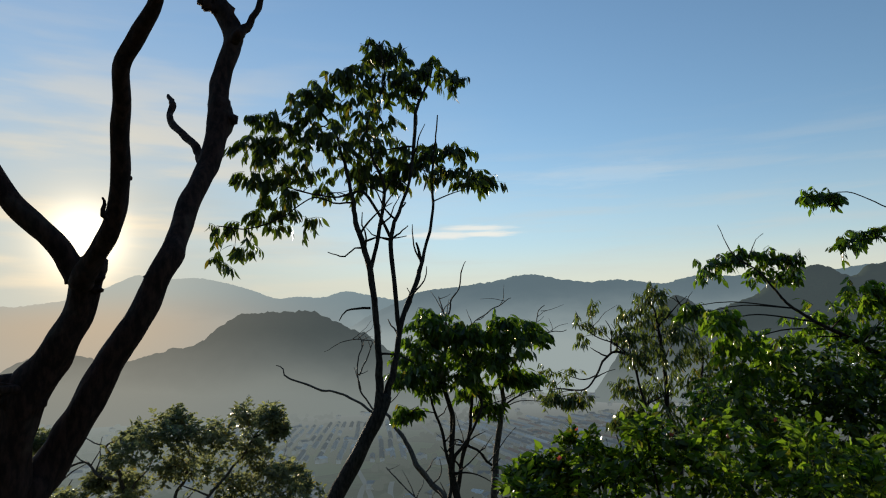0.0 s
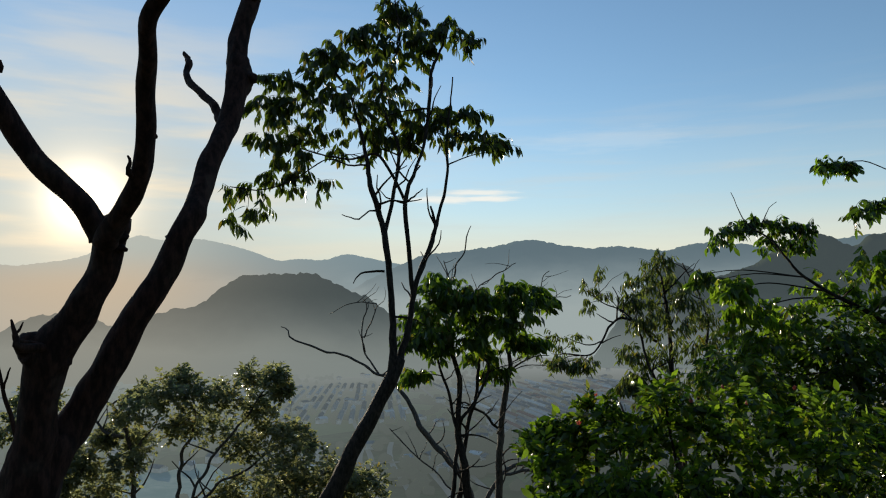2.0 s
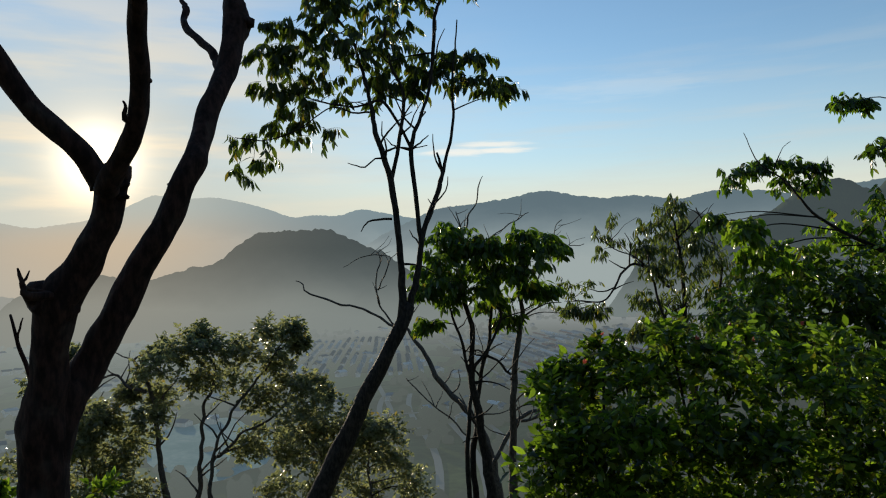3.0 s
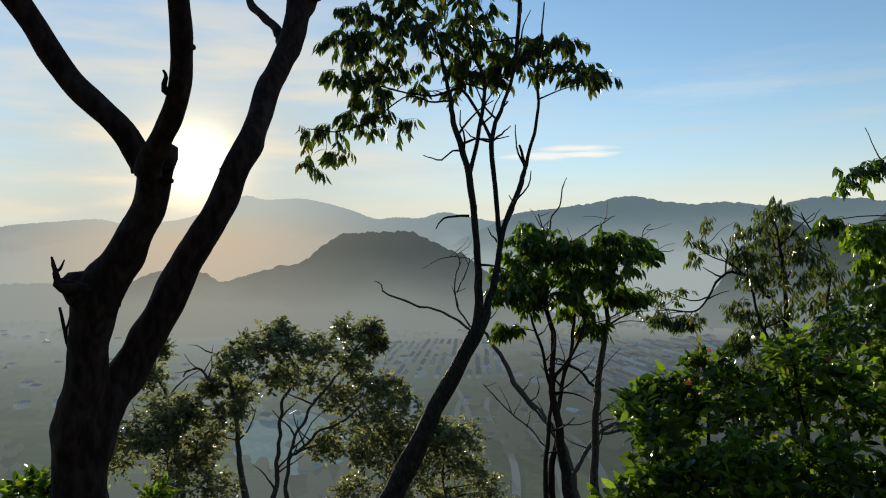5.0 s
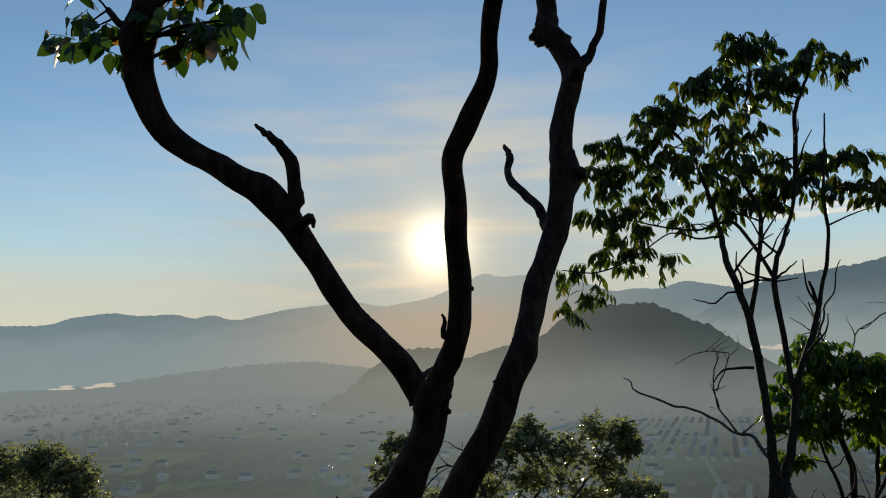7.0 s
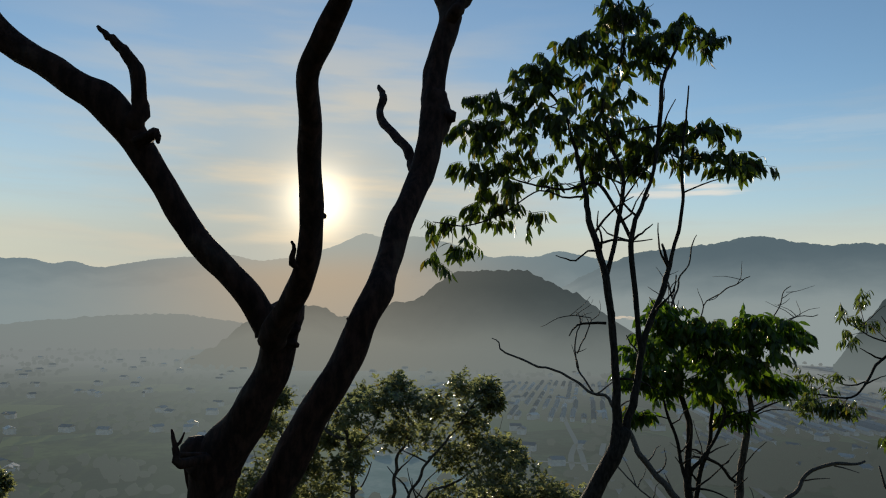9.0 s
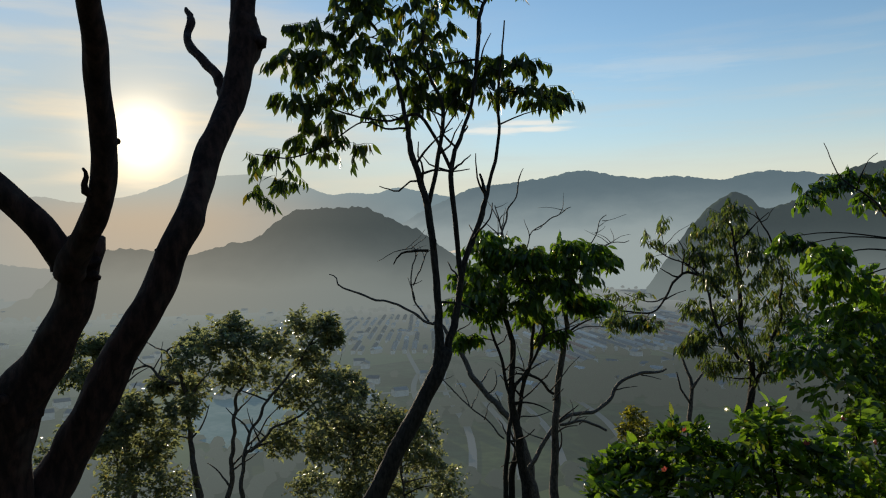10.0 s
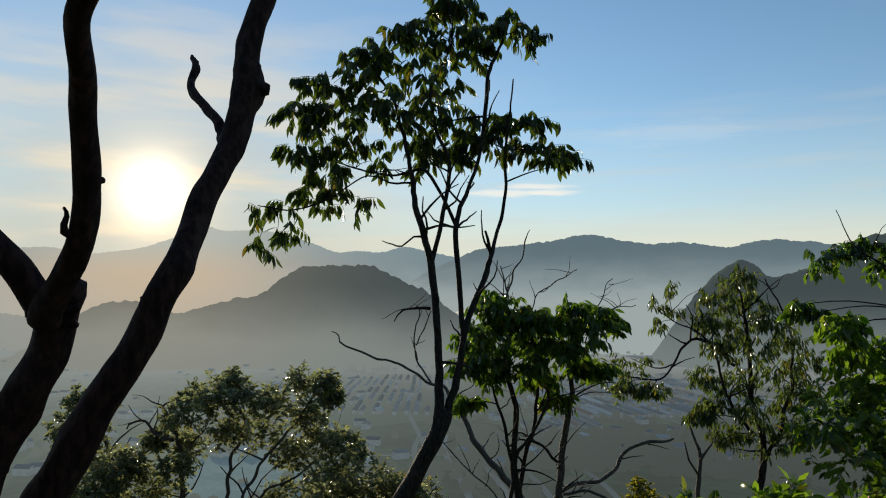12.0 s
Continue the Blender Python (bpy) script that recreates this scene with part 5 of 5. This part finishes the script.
def terrace(houses):
    """A row of narrow terraced houses, each roof stepped a little from its neighbour: wall and roof soups, along +y."""
    walls, roofs = Soup(), Soup()
    w, h, long = (4.6, 5.6, 13.0) if houses == 2 else (2.7, 4.6, houses * 6.5)
    walls.add([(-w, 0, 0), (w, 0, 0), (w, long, 0), (-w, long, 0), (-w, 0, h), (w, 0, h), (w, long, h), (-w, long, h), (0, 0, h + 2), (0, long, h + 2)],
              [(0, 1, 5, 8, 4), (2, 3, 7, 9, 6), (1, 2, 6, 5), (3, 0, 4, 7)])
    e = w + 0.6
    verts, faces = [], []
    for k in range(houses + 1):
        for step in (0.0, 0.5) if 0 < k < houses else (0.0,):
            lift = step * (0.3 if k % 2 else 0.1)
            verts += [(-e, k * 6.5 + step * 0.3, h - 0.1 + lift), (0, k * 6.5 + step * 0.3, h + 2.3 + lift), (e, k * 6.5 + step * 0.3, h - 0.1 + lift)]
    for i in range(len(verts) // 3 - 1):
        a = i * 3
        faces += [(a, a + 1, a + 4, a + 3), (a + 1, a + 2, a + 5, a + 4)]
    n = len(verts) - 3
    faces += [(0, 2, 1), (n, n + 1, n + 2)]
    roofs.add(verts, faces)
    return walls, roofs


def town():
    rnd = random.Random(8)
    base = {}
    for houses, roof in ((6, TOWN_ROOF), (10, TOWN_ROOF), (14, TOWN_ROOF), (10, TOWN_RED)):
        walls, roofs = terrace(houses)
        ob = thing("terrace_row", (0, 0, 0), "long row of terraced houses with pale pitched roofs" if roof is TOWN_ROOF else "long row of terraced houses with reddish pitched roofs", "terraced houses", "rows of houses in the town")
        part("wall", walls, TOWN_WALL, ob, smooth=False)
        part("roof", roofs, roof, ob, smooth=False)
        base[houses, roof is TOWN_RED] = ob
    # blocks: centre, heading of the rows, rows, ranks along them
    spots = []
    for cx, cy, turn, rows, ranks in ((255, 1120, 10.5, 27, 5), (-105, 1100, 3, 14, 5), (-290, 1180, -8, 6, 2), (600, 1950, 17, 24, 2), (110, 810, 10, 7, 1)):
        a = radians(turn)
        for i in range(rows):
            for j in range(ranks):
                u, v = (i - rows / 2) * 13.0, (j - ranks / 2 + 0.5) * 98
                x, y = cx + u * math.cos(a) - v * math.sin(a), cy + u * math.sin(a) + v * math.cos(a)
                if rnd.random() < 0.9:
                    spots.append((x + rnd.uniform(-2, 2), y + rnd.uniform(-6, 6), -turn + 180 * 0, cx))
    keys = list(base)
    for x, y, turn, cx in spots:
        houses, red = keys[2 if cx > 500 and rnd.random() < 0.5 else rnd.choice((0, 1, 2, 2, 2, 3 if cx > 100 else 2) + ((3, 3, 3, 3) if cx > 500 else ()))]
        m = pose(x, y, VALLEY + 1.0, 0, 0, -turn)
        if not base[houses, red].get("set"):
            base[houses, red]["set"] = 1
            base[houses, red].matrix_basis = m
        else:
            ob = copy_thing(base[houses, red], m)
    for ob in base.values():
        ob.pop("set", None)
    # single houses and sheds with bright roofs
    walls, roofs = terrace(2)
    one = thing("house", (0, 0, 0), "small detached house with a pale pitched roof", "house", "houses scattered over the valley")
    part("wall", walls, TOWN_WALL, one, smooth=False)
    part("roof", roofs, TOWN_ROOF, one, smooth=False)
    first = True
    for _ in range(300):
        far, az = rnd.uniform(620, 2000), radians(rnd.uniform(-54, 26))
        m = pose(far * math.sin(az), far * math.cos(az), VALLEY + 1.0, 0, 0, rnd.uniform(0, 180))
        if first:
            one.matrix_basis, first = m, False
        else:
            copy_thing(one, m)
    # streets between the rows
    for cx, cy, turn, long in ((60, 980, 8, 700), (180, 1120, 14, 520), (-60, 800, 6, 600), (-190, 1000, 3, 560), (330, 1150, 14, 520), (-40, 590, 4, 330), (-12, 590, 4, 360), (16, 590, 4, 360), (44, 600, 4, 330), (90, 620, 4, 300), (-400, 1100, -70, 500), (150, 700, -80, 500)):
        a = radians(turn)
        d, s = Vector((-math.sin(a), math.cos(a))), Vector((math.cos(a), math.sin(a)))
        verts = []
        for k in range(13):
            p = Vector((cx, cy)) + d * long * (k / 12 - 0.5) + s * 6 * math.sin(k * 0.5)
            for e in (-2.6, 2.6):
                q = p + s * e
                verts.append((q.x, q.y, VALLEY + 1.45))
        road = Soup().add(verts, [(2 * k, 2 * k + 1, 2 * k + 3, 2 * k + 2) for k in range(12)])
        tagged(part("road", road, TOWN_ROAD, None, "pale asphalt street between rows of houses"), category="road", kind="structure")
    # far towers
    tower = thing("apartment_tower", (1050, 3900, VALLEY), "pale high-rise apartment block with haze painted on", "building", "towers in the haze")
    soup = Soup()
    for k in range(22):
        soup.add(*box(0, 0, VALLEY + k * 4.2, 14, 10, 3.4)), soup.add(*box(0, 0, VALLEY + k * 4.2 + 3.4, 13, 9, 0.8))
    # tower wall glows with painted haze
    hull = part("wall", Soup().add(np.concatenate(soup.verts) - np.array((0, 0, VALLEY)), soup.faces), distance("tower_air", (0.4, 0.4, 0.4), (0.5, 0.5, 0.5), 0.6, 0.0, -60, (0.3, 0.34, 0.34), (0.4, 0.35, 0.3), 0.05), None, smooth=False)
    hull.parent = tower
    tower.matrix_basis = pose(1060, 3950, VALLEY, 0, 0, 20)
    copy_thing(tower, pose(1115, 3950, VALLEY, 0, 0, 20))
    # woods between the houses
    woods = Soup()
    for count in range(6500):
        far, az = 400 + 2000 * rnd.random() ** 1.3, radians(rnd.uniform(-56, 34))
        belt = count > 5600
        if belt:
            far, az = rnd.uniform(620, 800), radians(rnd.uniform(-1, 28))
        x, y = far * math.sin(az), far * math.cos(az)
        if noise.noise(Vector((x * 0.006, y * 0.006, 7))) < 0.05 and rnd.random() < 0.93 and not belt:
            continue
        r, h = rnd.uniform(3, 7), rnd.uniform(5, 11)
        verts, faces = [(x, y, VALLEY + h)], []
        for i, (q, zz) in enumerate(((0.6, 0.85), (1.0, 0.5), (0.7, 0.1))):
            for k in range(7):
                a = 2 * math.pi * k / 7 + i
                w = r * q * rnd.uniform(0.75, 1.25)
                verts.append((x + w * math.cos(a), y + w * math.sin(a), VALLEY + h * zz * rnd.uniform(0.85, 1.15)))
        faces += [(0, 1 + k, 1 + (k + 1) % 7) for k in range(7)]
        for i in (0, 1):
            faces += [(1 + i * 7 + k, 8 + i * 7 + k, 8 + i * 7 + (k + 1) % 7, 1 + i * 7 + (k + 1) % 7) for k in range(7)]
        woods.add(verts, faces)
    tagged(part("valley_woods", woods, VALLEY_TREE, None, "scattered dark green trees among the valley houses"), category="trees", kind="stuff")


def box(x, y, z, w, d, h):
    verts = [(x + sx * w, y + sy * d, z + sz * h) for sz in (0, 1) for sx, sy in ((-1, -1), (1, -1), (1, 1), (-1, 1))]
    return verts, [(3, 2, 1, 0), (4, 5, 6, 7), (0, 1, 5, 4), (1, 2, 6, 5), (2, 3, 7, 6), (3, 0, 4, 7)]


town()
